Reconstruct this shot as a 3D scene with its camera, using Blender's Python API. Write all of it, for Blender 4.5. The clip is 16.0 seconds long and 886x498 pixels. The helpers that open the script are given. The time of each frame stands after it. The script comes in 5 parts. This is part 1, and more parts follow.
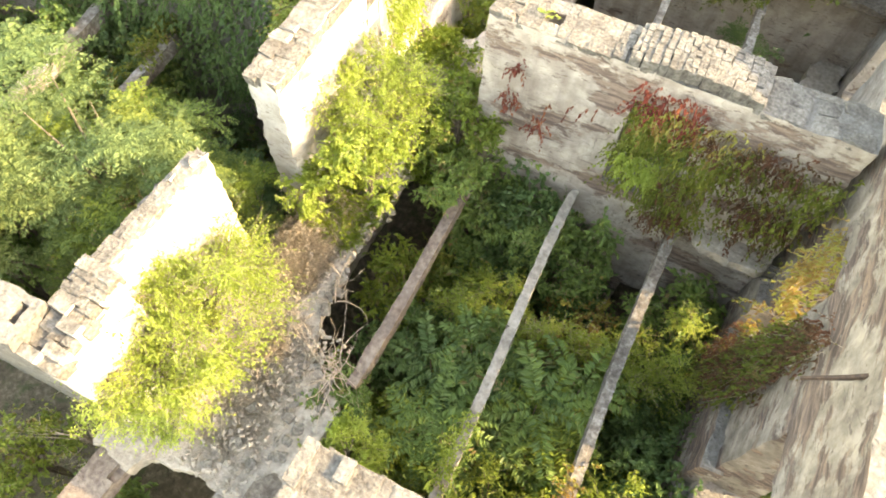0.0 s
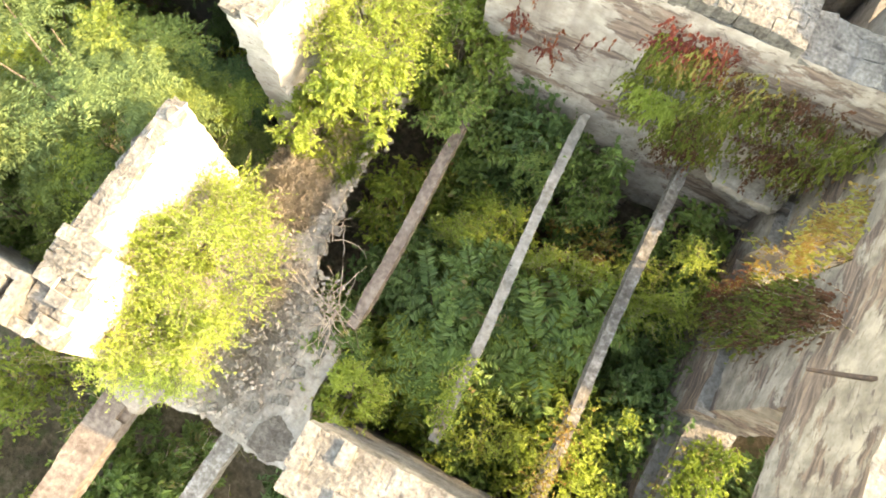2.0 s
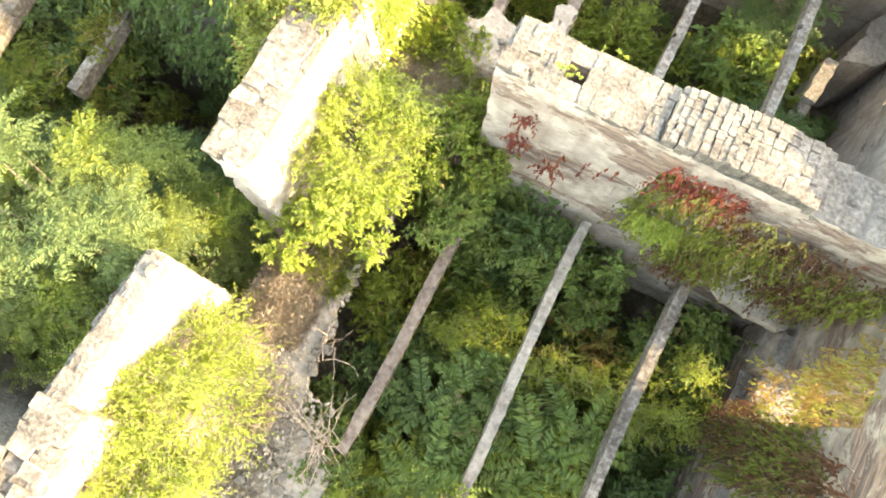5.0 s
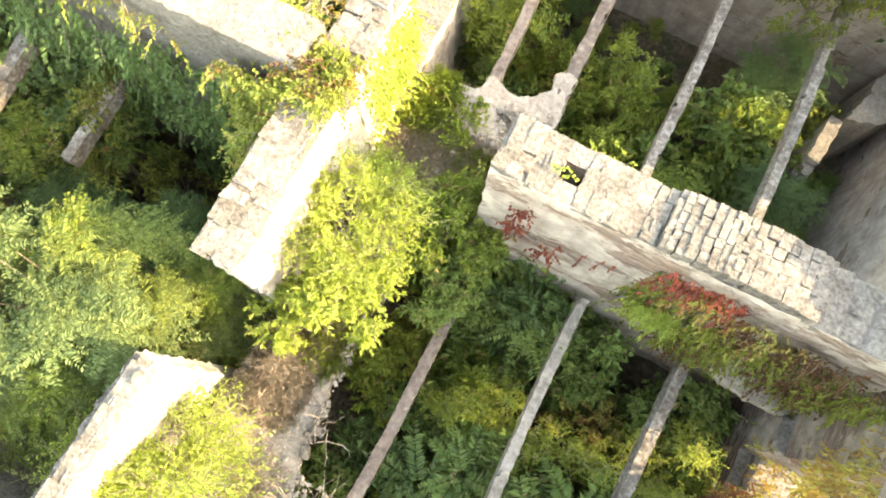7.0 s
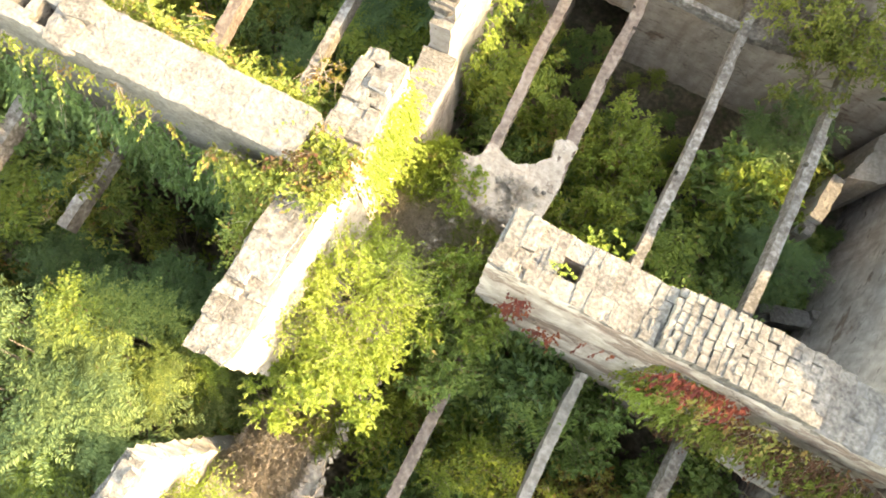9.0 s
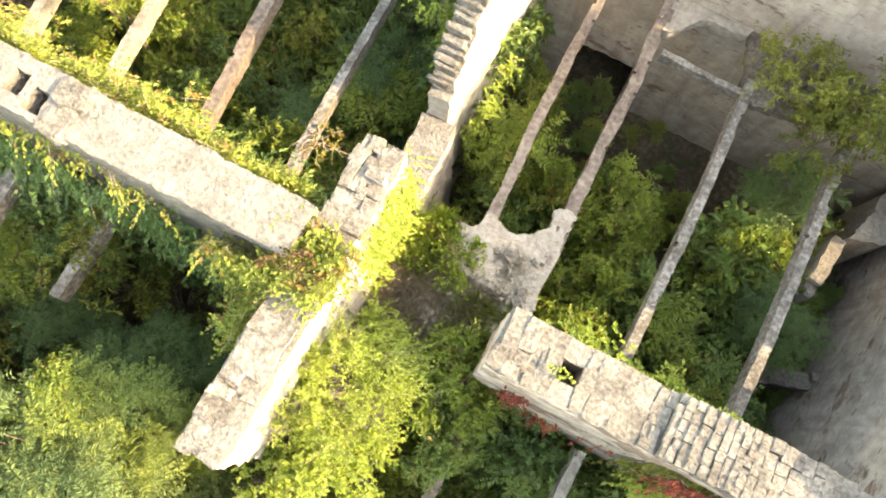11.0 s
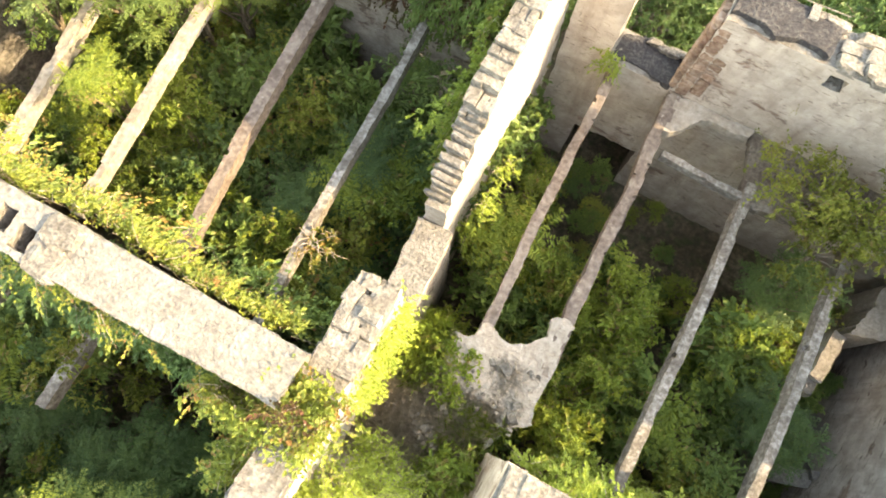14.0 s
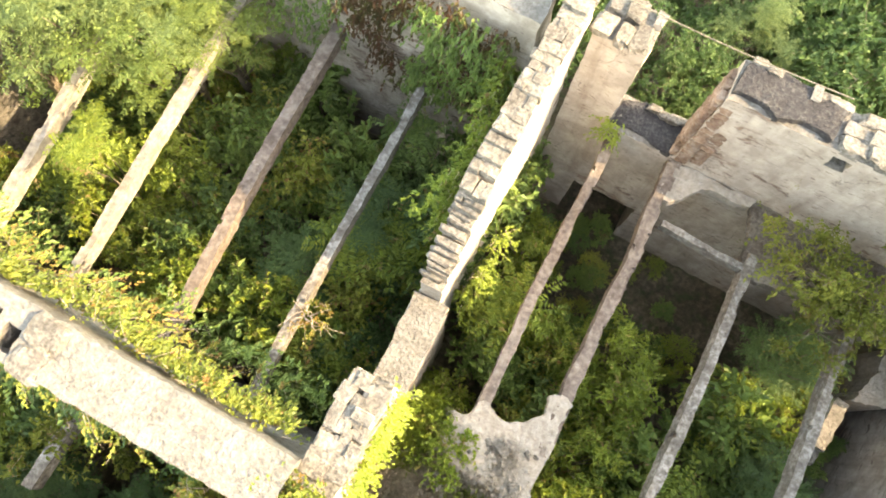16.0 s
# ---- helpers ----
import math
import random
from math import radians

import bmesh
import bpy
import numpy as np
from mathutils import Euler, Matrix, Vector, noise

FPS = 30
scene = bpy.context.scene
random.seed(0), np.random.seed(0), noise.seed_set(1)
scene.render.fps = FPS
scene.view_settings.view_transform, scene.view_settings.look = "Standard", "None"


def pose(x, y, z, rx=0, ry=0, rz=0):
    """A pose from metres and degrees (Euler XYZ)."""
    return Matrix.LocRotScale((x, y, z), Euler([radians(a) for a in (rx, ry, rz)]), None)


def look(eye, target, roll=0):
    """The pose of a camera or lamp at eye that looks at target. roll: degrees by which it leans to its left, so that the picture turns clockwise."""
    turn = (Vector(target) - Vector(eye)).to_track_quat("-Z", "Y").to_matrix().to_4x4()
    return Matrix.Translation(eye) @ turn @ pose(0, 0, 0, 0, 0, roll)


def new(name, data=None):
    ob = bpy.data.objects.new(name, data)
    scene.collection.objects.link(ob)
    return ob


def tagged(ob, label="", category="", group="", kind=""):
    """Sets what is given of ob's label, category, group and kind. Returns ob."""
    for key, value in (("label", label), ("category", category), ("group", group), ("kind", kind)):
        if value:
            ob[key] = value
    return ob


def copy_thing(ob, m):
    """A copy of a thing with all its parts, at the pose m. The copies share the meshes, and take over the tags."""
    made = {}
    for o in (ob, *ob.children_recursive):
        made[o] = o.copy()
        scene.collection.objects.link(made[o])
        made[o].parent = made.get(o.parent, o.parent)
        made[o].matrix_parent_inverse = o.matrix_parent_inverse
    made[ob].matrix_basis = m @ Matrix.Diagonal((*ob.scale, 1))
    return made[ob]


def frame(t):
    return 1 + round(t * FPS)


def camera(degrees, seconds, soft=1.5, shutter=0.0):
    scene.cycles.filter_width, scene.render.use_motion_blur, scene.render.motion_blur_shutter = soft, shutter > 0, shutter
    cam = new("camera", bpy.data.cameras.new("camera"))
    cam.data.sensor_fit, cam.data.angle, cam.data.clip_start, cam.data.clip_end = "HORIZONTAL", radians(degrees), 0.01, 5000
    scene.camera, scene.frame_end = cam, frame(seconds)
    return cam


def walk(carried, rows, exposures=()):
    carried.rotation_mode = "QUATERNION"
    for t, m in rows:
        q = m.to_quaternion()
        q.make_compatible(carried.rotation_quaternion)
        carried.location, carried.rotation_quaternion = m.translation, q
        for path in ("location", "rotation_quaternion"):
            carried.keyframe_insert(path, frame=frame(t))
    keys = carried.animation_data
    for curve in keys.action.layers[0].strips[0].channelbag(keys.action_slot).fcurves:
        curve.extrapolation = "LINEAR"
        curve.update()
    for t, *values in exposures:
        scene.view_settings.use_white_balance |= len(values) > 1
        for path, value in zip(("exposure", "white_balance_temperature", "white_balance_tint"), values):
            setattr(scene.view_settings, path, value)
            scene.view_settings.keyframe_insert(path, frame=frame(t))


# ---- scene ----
cam = camera(67.5, 16.0, soft=1.85)
PATH = [
    (0, (0.304, -1.149, 15.457), (-0.113, -0.294, 13.697), 3.6),
    (0.5, (0.054, -0.739, 15.502), (-0.309, 0.021, 13.688), 4.2),
    (1, (-0.162, -0.36, 15.542), (-0.474, 0.307, 13.682), 4.7),
    (1.5, (-0.378, 0.03, 15.585), (-0.635, 0.602, 13.685), 5.5),
    (2, (-0.573, 0.441, 15.646), (-0.779, 0.919, 13.715), 6.4),
    (2.5, (-0.77, 0.792, 15.664), (-0.942, 1.214, 13.717), 7.6),
    (3, (-0.949, 1.185, 15.702), (-1.125, 1.608, 13.755), 7.2),
    (3.5, (-1.12, 1.58, 15.749), (-1.304, 2.006, 13.804), 6.6),
    (4, (-1.327, 1.949, 15.78), (-1.511, 2.382, 13.836), 7.0),
    (6.5, (-2.141, 3.77, 16.004), (-2.339, 4.19, 14.059), 5.5),
    (7, (-2.286, 4.053, 16.042), (-2.486, 4.475, 14.097), 5.4),
    (7.5, (-2.433, 4.339, 16.086), (-2.635, 4.763, 14.141), 5.4),
    (8, (-2.58, 4.621, 16.129), (-2.784, 5.046, 14.186), 5.3),
    (8.5, (-2.723, 4.886, 16.166), (-2.931, 5.318, 14.224), 5.2),
    (9, (-2.857, 5.164, 16.229), (-3.072, 5.598, 14.289), 4.8),
    (11.5, (-3.715, 6.574, 16.456), (-3.932, 7.028, 14.52), 6.0),
    (12, (-3.892, 6.836, 16.505), (-4.109, 7.297, 14.571), 6.4),
    (12.5, (-4.047, 7.12, 16.557), (-4.268, 7.584, 14.624), 6.2),
    (13, (-4.223, 7.4, 16.606), (-4.445, 7.867, 14.674), 6.4),
    (13.5, (-4.39, 7.683, 16.652), (-4.613, 8.156, 14.721), 6.8),
    (14, (-4.553, 8.007, 16.715), (-4.776, 8.479, 14.784), 6.9),
    (14.5, (-4.719, 8.342, 16.773), (-4.943, 8.813, 14.842), 6.8),
    (15, (-4.873, 8.624, 16.824), (-5.101, 9.101, 14.895), 6.7),
    (15.5, (-5.044, 8.914, 16.862), (-5.273, 9.394, 14.934), 6.9),
    (16, (-5.205, 9.178, 16.858), (-5.44, 9.669, 14.934), 6.9),
]
walk(cam, [(t, look(eye, target, roll)) for t, eye, target, roll in PATH], [(t, e, 12600, 11.5) for t, e in ((0, 3.76), (2.2, 3.88), (4, 4.04), (7, 3.99), (9, 3.88), (12.5, 3.71), (16, 3.83))])

# ---- daylight: low sun from +x, clear sky ----
SUN_EL, SUN_AZ = radians(30.0), radians(14.0)
to_sun = Vector((math.cos(SUN_EL) * math.cos(SUN_AZ), math.cos(SUN_EL) * math.sin(SUN_AZ), math.sin(SUN_EL)))
world = bpy.data.worlds.new("sky")
scene.world = world
world.use_nodes = True
wn = world.node_tree.nodes
sky = wn.new("ShaderNodeTexSky")
sky.sky_type, sky.sun_disc = "NISHITA", False
sky.sun_elevation, sky.sun_rotation = SUN_EL, math.pi / 2 - SUN_AZ
world.node_tree.links.new(sky.outputs[0], wn["Background"].inputs[0])
wn["Background"].inputs[1].default_value = 0.15
sun = new("sun", bpy.data.lights.new("sun", "SUN"))
sun.data.energy, sun.data.angle, sun.data.color = 1.18, radians(0.5), (1.0, 0.93, 0.8)
sun.matrix_world = look(to_sun * 60, (0, 0, 0))


# ---- materials ----
def material(name, colors, scale=3.0, rough=0.9, bump=0.4, fine=40.0, stain=None, cracks=0.0, stretch=(1, 1, 1), island=0.0, spots=0.55):
    """Weathered mineral surface: three colours mixed by large and fine noise, with relief."""
    m = bpy.data.materials.new(name)
    m.use_nodes = True
    nt = m.node_tree
    n, l = nt.nodes, nt.links
    bsdf = n["Principled BSDF"]
    bsdf.inputs["Roughness"].default_value = rough
    bsdf.inputs["Specular IOR Level"].default_value = 0.25
    geo = n.new("ShaderNodeNewGeometry")
    mp = n.new("ShaderNodeMapping")
    mp.inputs["Scale"].default_value = stretch
    l.new(geo.outputs["Position"], mp.inputs[0])

    def nz(sc, det=6.0, ro=0.6):
        t = n.new("ShaderNodeTexNoise")
        t.inputs["Scale"].default_value, t.inputs["Detail"].default_value, t.inputs["Roughness"].default_value = sc, det, ro
        l.new(mp.outputs[0], t.inputs["Vector"])
        return t
    big, mid, small = nz(scale * 0.35), nz(scale * 2.2, 8), nz(fine, 4, 0.7)
    ramp = n.new("ShaderNodeValToRGB")
    els = ramp.color_ramp.elements
    els[0].position, els[1].position = 0.39, 0.66
    els[0].color, els[1].color = (*colors[0], 1), (*colors[-1], 1)
    for i, c in enumerate(colors[1:-1]):
        e = els.new(0.39 + 0.27 * (i + 1) / (len(colors) - 1))
        e.color = (*c, 1)
    add = n.new("ShaderNodeMath")
    add.operation = "MULTIPLY_ADD"
    l.new(mid.outputs[0], add.inputs[0])
    add.inputs[1].default_value = 0.6
    sub = n.new("ShaderNodeMath")
    sub.operation = "MULTIPLY"
    l.new(big.outputs[0], sub.inputs[0])
    sub.inputs[1].default_value = 0.45
    l.new(sub.outputs[0], add.inputs[2])
    l.new(add.outputs[0], ramp.inputs[0])
    col = ramp.outputs[0]
    if island:
        hsv = n.new("ShaderNodeHueSaturation")
        oi = n.new("ShaderNodeObjectInfo")
        mr = n.new("ShaderNodeMapRange")
        mr.inputs["To Min"].default_value, mr.inputs["To Max"].default_value = 1 - island, 1 + island
        l.new(oi.outputs["Random"], mr.inputs[0])
        l.new(mr.outputs[0], hsv.inputs["Value"])
        l.new(col, hsv.inputs["Color"])
        col = hsv.outputs[0]
    if stain:
        st = nz(scale * 0.8, 9, 0.72)
        sr = n.new("ShaderNodeMapRange")
        sr.inputs["From Min"].default_value, sr.inputs["From Max"].default_value = spots, spots + 0.12
        l.new(st.outputs[0], sr.inputs[0])
        mx = n.new("ShaderNodeMix")
        mx.data_type = "RGBA"
        sm = n.new("ShaderNodeMath")
        sm.operation = "MULTIPLY"
        l.new(sr.outputs[0], sm.inputs[0])
        sm.inputs[1].default_value = 0.7
        l.new(sm.outputs[0], mx.inputs[0])
        l.new(col, mx.inputs[6])
        mx.inputs[7].default_value = (*stain, 1)
        col = mx.outputs[2]
    rel = n.new("ShaderNodeMath")
    rel.operation = "MULTIPLY_ADD"
    l.new(mid.outputs[0], rel.inputs[0])
    rel.inputs[1].default_value = 2.2
    l.new(small.outputs[0], rel.inputs[2])
    hgt = rel.outputs[0]
    if cracks:
        vo = n.new("ShaderNodeTexVoronoi")
        vo.feature = "DISTANCE_TO_EDGE"
        vo.inputs["Scale"].default_value = cracks
        wob = n.new("ShaderNodeVectorMath")
        wob.operation = "MULTIPLY_ADD"
        l.new(mid.outputs["Color"], wob.inputs[0])
        wob.inputs[1].default_value = (0.25, 0.25, 0.25)
        l.new(mp.outputs[0], wob.inputs[2])
        l.new(wob.outputs[0], vo.inputs["Vector"])
        cr = n.new("ShaderNodeMapRange")
        cr.inputs["From Max"].default_value = 0.06
        l.new(vo.outputs[0], cr.inputs[0])
        mx = n.new("ShaderNodeMix")
        mx.data_type = "RGBA"
        inv = n.new("ShaderNodeMath")
        inv.operation = "MULTIPLY_ADD"
        l.new(cr.outputs[0], inv.inputs[0])
        inv.inputs[1].default_value, inv.inputs[2].default_value = -0.3, 0.3
        l.new(inv.outputs[0], mx.inputs[0])
        l.new(col, mx.inputs[6])
        mx.inputs[7].default_value = (*[c * 0.45 for c in colors[0]], 1)
        col = mx.outputs[2]
        ad = n.new("ShaderNodeMath")
        ad.operation = "ADD"
        l.new(rel.outputs[0], ad.inputs[0])
        l.new(cr.outputs[0], ad.inputs[1])
        hgt = ad.outputs[0]
    bp = n.new("ShaderNodeBump")
    bp.inputs["Strength"].default_value, bp.inputs["Distance"].default_value = bump, 0.05
    l.new(hgt, bp.inputs["Height"])
    l.new(bp.outputs[0], bsdf.inputs["Normal"])
    l.new(col, bsdf.inputs["Base Color"])
    return m


def leaf_material(name, colors, trans=0.35, rough=0.5, dry=None, share=0.62, gloss=0.35):
    """Leaves: every leaf takes its own tone; some light passes through."""
    m = bpy.data.materials.new(name)
    m.use_nodes = True
    nt = m.node_tree
    n, l = nt.nodes, nt.links
    bsdf = n["Principled BSDF"]
    geo = n.new("ShaderNodeNewGeometry")
    oi = n.new("ShaderNodeObjectInfo")
    nzt = n.new("ShaderNodeTexNoise")
    nzt.inputs["Scale"].default_value, nzt.inputs["Detail"].default_value = 1.7, 3.0
    l.new(geo.outputs["Position"], nzt.inputs["Vector"])
    mix = n.new("ShaderNodeMath")
    mix.operation = "MULTIPLY_ADD"
    l.new(geo.outputs["Random Per Island"], mix.inputs[0])
    mix.inputs[1].default_value = 0.3
    mm = n.new("ShaderNodeMath")
    mm.operation = "MULTIPLY_ADD"
    l.new(nzt.outputs[0], mm.inputs[0])
    mm.inputs[1].default_value = 0.75
    ob = n.new("ShaderNodeMath")
    ob.operation = "MULTIPLY_ADD"
    l.new(oi.outputs["Random"], ob.inputs[0])
    ob.inputs[1].default_value, ob.inputs[2].default_value = 0.25, -0.22
    l.new(ob.outputs[0], mm.inputs[2])
    l.new(mm.outputs[0], mix.inputs[2])
    ramp = n.new("ShaderNodeValToRGB")
    els = ramp.color_ramp.elements
    els[0].position, els[1].position = 0.15, 0.85
    els[0].color, els[1].color = (*colors[0], 1), (*colors[-1], 1)
    for i, c in enumerate(colors[1:-1]):
        els.new(0.15 + 0.7 * (i + 1) / (len(colors) - 1)).color = (*c, 1)
    l.new(mix.outputs[0], ramp.inputs[0])
    col = ramp.outputs[0]
    if dry:
        patch = n.new("ShaderNodeTexNoise")
        patch.inputs["Scale"].default_value, patch.inputs["Detail"].default_value = 2.6, 5.0
        l.new(geo.outputs["Position"], patch.inputs["Vector"])
        sm = n.new("ShaderNodeMath")
        sm.operation = "MULTIPLY_ADD"
        l.new(geo.outputs["Random Per Island"], sm.inputs[0])
        sm.inputs[1].default_value = 0.22
        l.new(patch.outputs[0], sm.inputs[2])
        mr = n.new("ShaderNodeMapRange")
        mr.inputs["From Min"].default_value, mr.inputs["From Max"].default_value = share, share + 0.12
        l.new(sm.outputs[0], mr.inputs[0])
        mx = n.new("ShaderNodeMix")
        mx.data_type = "RGBA"
        l.new(mr.outputs[0], mx.inputs[0])
        l.new(col, mx.inputs[6])
        mx.inputs[7].default_value = (*dry, 1)
        col = mx.outputs[2]
    l.new(col, bsdf.inputs["Base Color"])
    bsdf.inputs["Roughness"].default_value = rough
    bsdf.inputs["Specular IOR Level"].default_value = gloss
    tr = n.new("ShaderNodeBsdfTranslucent")
    l.new(col, tr.inputs[0])
    ms = n.new("ShaderNodeMixShader")
    ms.inputs[0].default_value = trans
    l.new(bsdf.outputs[0], ms.inputs[1])
    l.new(tr.outputs[0], ms.inputs[2])
    l.new(ms.outputs[0], n["Material Output"].inputs[0])
    return m


def plaster(name, along, pale, dull, bare, bare_dark, loss=0.53):
    """Old lime plaster that has come off in patches, showing coursed masonry; along: the wall's run, 0 for x, 1 for y."""
    m = bpy.data.materials.new(name)
    m.use_nodes = True
    nt = m.node_tree
    n, l = nt.nodes, nt.links
    bsdf = n["Principled BSDF"]
    bsdf.inputs["Roughness"].default_value, bsdf.inputs["Specular IOR Level"].default_value = 0.92, 0.2
    geo = n.new("ShaderNodeNewGeometry")

    def nz(scale, stretch=(1, 1, 1), det=8.0, ro=0.62):
        mp = n.new("ShaderNodeMapping")
        mp.inputs["Scale"].default_value = stretch
        l.new(geo.outputs["Position"], mp.inputs[0])
        t = n.new("ShaderNodeTexNoise")
        t.inputs["Scale"].default_value, t.inputs["Detail"].default_value, t.inputs["Roughness"].default_value = scale, det, ro
        l.new(mp.outputs[0], t.inputs["Vector"])
        return t.outputs[0]

    def mask(src, lo, hi, amount=1.0):
        mr = n.new("ShaderNodeMapRange")
        mr.inputs["From Min"].default_value, mr.inputs["From Max"].default_value, mr.inputs["To Max"].default_value = lo, hi, amount
        l.new(src, mr.inputs[0])
        return mr.outputs[0]

    def mix(fac, one, two):
        mx = n.new("ShaderNodeMix")
        mx.data_type = "RGBA"
        l.new(fac, mx.inputs[0])
        for i, c in ((6, one), (7, two)):
            if isinstance(c, tuple):
                mx.inputs[i].default_value = (*c, 1)
            else:
                l.new(c, mx.inputs[i])
        return mx.outputs[2]
    flat = (0.45, 1, 1) if along == 0 else (1, 0.45, 1)
    band = (0.5, 1, 5.5) if along == 0 else (1, 0.5, 5.5)
    pit = (0.7, 1, 2.4) if along == 0 else (1, 0.7, 2.4)
    drip = (3.0, 1, 0.35) if along == 0 else (1, 3.0, 0.35)
    coat = mix(mask(nz(2.4), 0.40, 0.62), dull, pale)
    coat = mix(mask(nz(9.0, flat), 0.50, 0.70, 0.55), coat, dull)
    under = mix(mask(nz(2.6, band), 0.42, 0.60), bare_dark, bare)
    gone = nz(1.1, flat, 12.0, 0.70)
    col = mix(mask(gone, loss, loss + 0.035), coat, under)
    col = mix(mask(nz(3.2, band, 10.0, 0.7), 0.585, 0.64, 0.65), col, bare_dark)
    col = mix(mask(nz(1.0, drip), 0.52, 0.68, 0.4), col, bare_dark)
    col = mix(mask(nz(30.0, (1, 1, 1), 3.0), 0.62, 0.70, 0.5), col, bare_dark)
    vo = n.new("ShaderNodeTexVoronoi")
    vo.feature = "DISTANCE_TO_EDGE"
    vo.inputs["Scale"].default_value = 0.8
    wob = n.new("ShaderNodeTexNoise")
    wob.inputs["Scale"].default_value, wob.inputs["Detail"].default_value = 2.0, 6.0
    l.new(geo.outputs["Position"], wob.inputs["Vector"])
    ad = n.new("ShaderNodeVectorMath")
    ad.operation = "MULTIPLY_ADD"
    l.new(wob.outputs["Color"], ad.inputs[0])
    ad.inputs[1].default_value = (0.9, 0.9, 0.9)
    l.new(geo.outputs["Position"], ad.inputs[2])
    l.new(ad.outputs[0], vo.inputs["Vector"])
    crack = n.new("ShaderNodeMapRange")
    crack.inputs["From Max"].default_value, crack.inputs["To Min"].default_value, crack.inputs["To Max"].default_value = 0.014, 0.75, 0.0
    l.new(vo.outputs[0], crack.inputs[0])
    faint = n.new("ShaderNodeMath")
    faint.operation = "MULTIPLY"
    l.new(crack.outputs[0], faint.inputs[0])
    l.new(mask(nz(0.9, det=3.0), 0.50, 0.62, 0.8), faint.inputs[1])
    col = mix(faint.outputs[0], col, tuple(c * 0.5 for c in bare_dark))
    col = mix(mask(nz(5.5, pit, 4.0, 0.5), 0.655, 0.69, 0.75), col, bare_dark)
    l.new(col, bsdf.inputs["Base Color"])
    relief = n.new("ShaderNodeMath")
    relief.operation = "MULTIPLY_ADD"
    l.new(mask(gone, loss, loss + 0.04), relief.inputs[0])
    relief.inputs[1].default_value = -0.8
    l.new(nz(8.0), relief.inputs[2])
    bp = n.new("ShaderNodeBump")
    bp.inputs["Strength"].default_value, bp.inputs["Distance"].default_value = 0.45, 0.04
    l.new(relief.outputs[0], bp.inputs["Height"])
    l.new(bp.outputs[0], bsdf.inputs["Normal"])
    return m


PLASTER_X = plaster("lime_plaster_cross", 0, (0.47, 0.42, 0.375), (0.30, 0.26, 0.228), (0.275, 0.205, 0.172), (0.125, 0.093, 0.081), 0.535)
PLASTER_N = plaster("grey_plaster_long", 1, (0.40, 0.365, 0.335), (0.26, 0.235, 0.215), (0.24, 0.18, 0.15), (0.115, 0.09, 0.08), 0.575)
PLASTER_END = plaster("lime_plaster_end", 0, (0.435, 0.385, 0.34), (0.31, 0.266, 0.23), (0.29, 0.21, 0.172), (0.14, 0.102, 0.087), 0.585)
# Pale plaster for side faces, lighter than the stone wall tops.
PALE_FACE = plaster("pale_plaster_face", 1, (0.52, 0.49, 0.45), (0.36, 0.33, 0.298), (0.34, 0.25, 0.205), (0.16, 0.115, 0.10), 0.60)
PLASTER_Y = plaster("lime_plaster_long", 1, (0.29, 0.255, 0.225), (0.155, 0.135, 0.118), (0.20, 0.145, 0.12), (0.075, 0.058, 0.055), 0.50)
STONE = material("limestone_rubble", [(0.088, 0.080, 0.072), (0.172, 0.161, 0.146), (0.262, 0.249, 0.229)], 4.5, bump=0.7, cracks=5.0, stain=(0.13, 0.115, 0.10), spots=0.56, fine=22)
PLASTER = material("mortared_top", [(0.122, 0.113, 0.103), (0.184, 0.175, 0.162), (0.252, 0.242, 0.226)], 6.0, bump=1.0, stain=(0.112, 0.10, 0.092), spots=0.56, fine=14)
BLOCK = material("limestone_block", [(0.075, 0.067, 0.060), (0.152, 0.141, 0.126), (0.246, 0.232, 0.211)], 7.0, bump=0.7, island=0.16, stain=(0.12, 0.105, 0.10), spots=0.56, fine=28)
BRICK = material("red_brown_masonry", [(0.145, 0.085, 0.064), (0.238, 0.162, 0.123), (0.323, 0.255, 0.212)], 5.0, bump=0.5, island=0.2)
BEAM = material("weathered_concrete", [(0.075, 0.064, 0.056), (0.150, 0.136, 0.120), (0.300, 0.290, 0.272)], 5.0, bump=0.5, stain=(0.35, 0.34, 0.32), spots=0.58)
BEAM_BROWN = material("brown_concrete", [(0.078, 0.060, 0.052), (0.145, 0.118, 0.103), (0.230, 0.197, 0.172)], 4.0, bump=0.5, stain=(0.40, 0.37, 0.33), spots=0.605)
BEAM_PALE = material("pale_concrete", [(0.15, 0.135, 0.116), (0.235, 0.217, 0.19), (0.34, 0.317, 0.285)], 4.0, bump=0.45, stain=(0.13, 0.11, 0.095), spots=0.56)
SLAB = material("crumbled_concrete", [(0.215, 0.188, 0.160), (0.285, 0.255, 0.222), (0.365, 0.335, 0.298)], 4.5, bump=0.6, fine=18, stain=(0.175, 0.15, 0.122), spots=0.55)
EARTH = material("earthy_mortar", [(0.075, 0.060, 0.050), (0.125, 0.105, 0.088), (0.205, 0.180, 0.155)], 6.0, bump=0.9, fine=18, stain=(0.30, 0.27, 0.24), spots=0.60)
# Much darker than the other wall-top mortar.
GREY_TOP = material("dark_grey_mortar", [(0.024, 0.024, 0.028), (0.044, 0.043, 0.047), (0.088, 0.084, 0.085)], 7.0, bump=1.0, fine=20, stain=(0.18, 0.168, 0.158), spots=0.60)
SOIL = material("leaf_litter_soil", [(0.055, 0.044, 0.032), (0.10, 0.083, 0.06), (0.185, 0.155, 0.118)], 3.0, bump=0.8, stain=(0.04, 0.06, 0.02), spots=0.5)
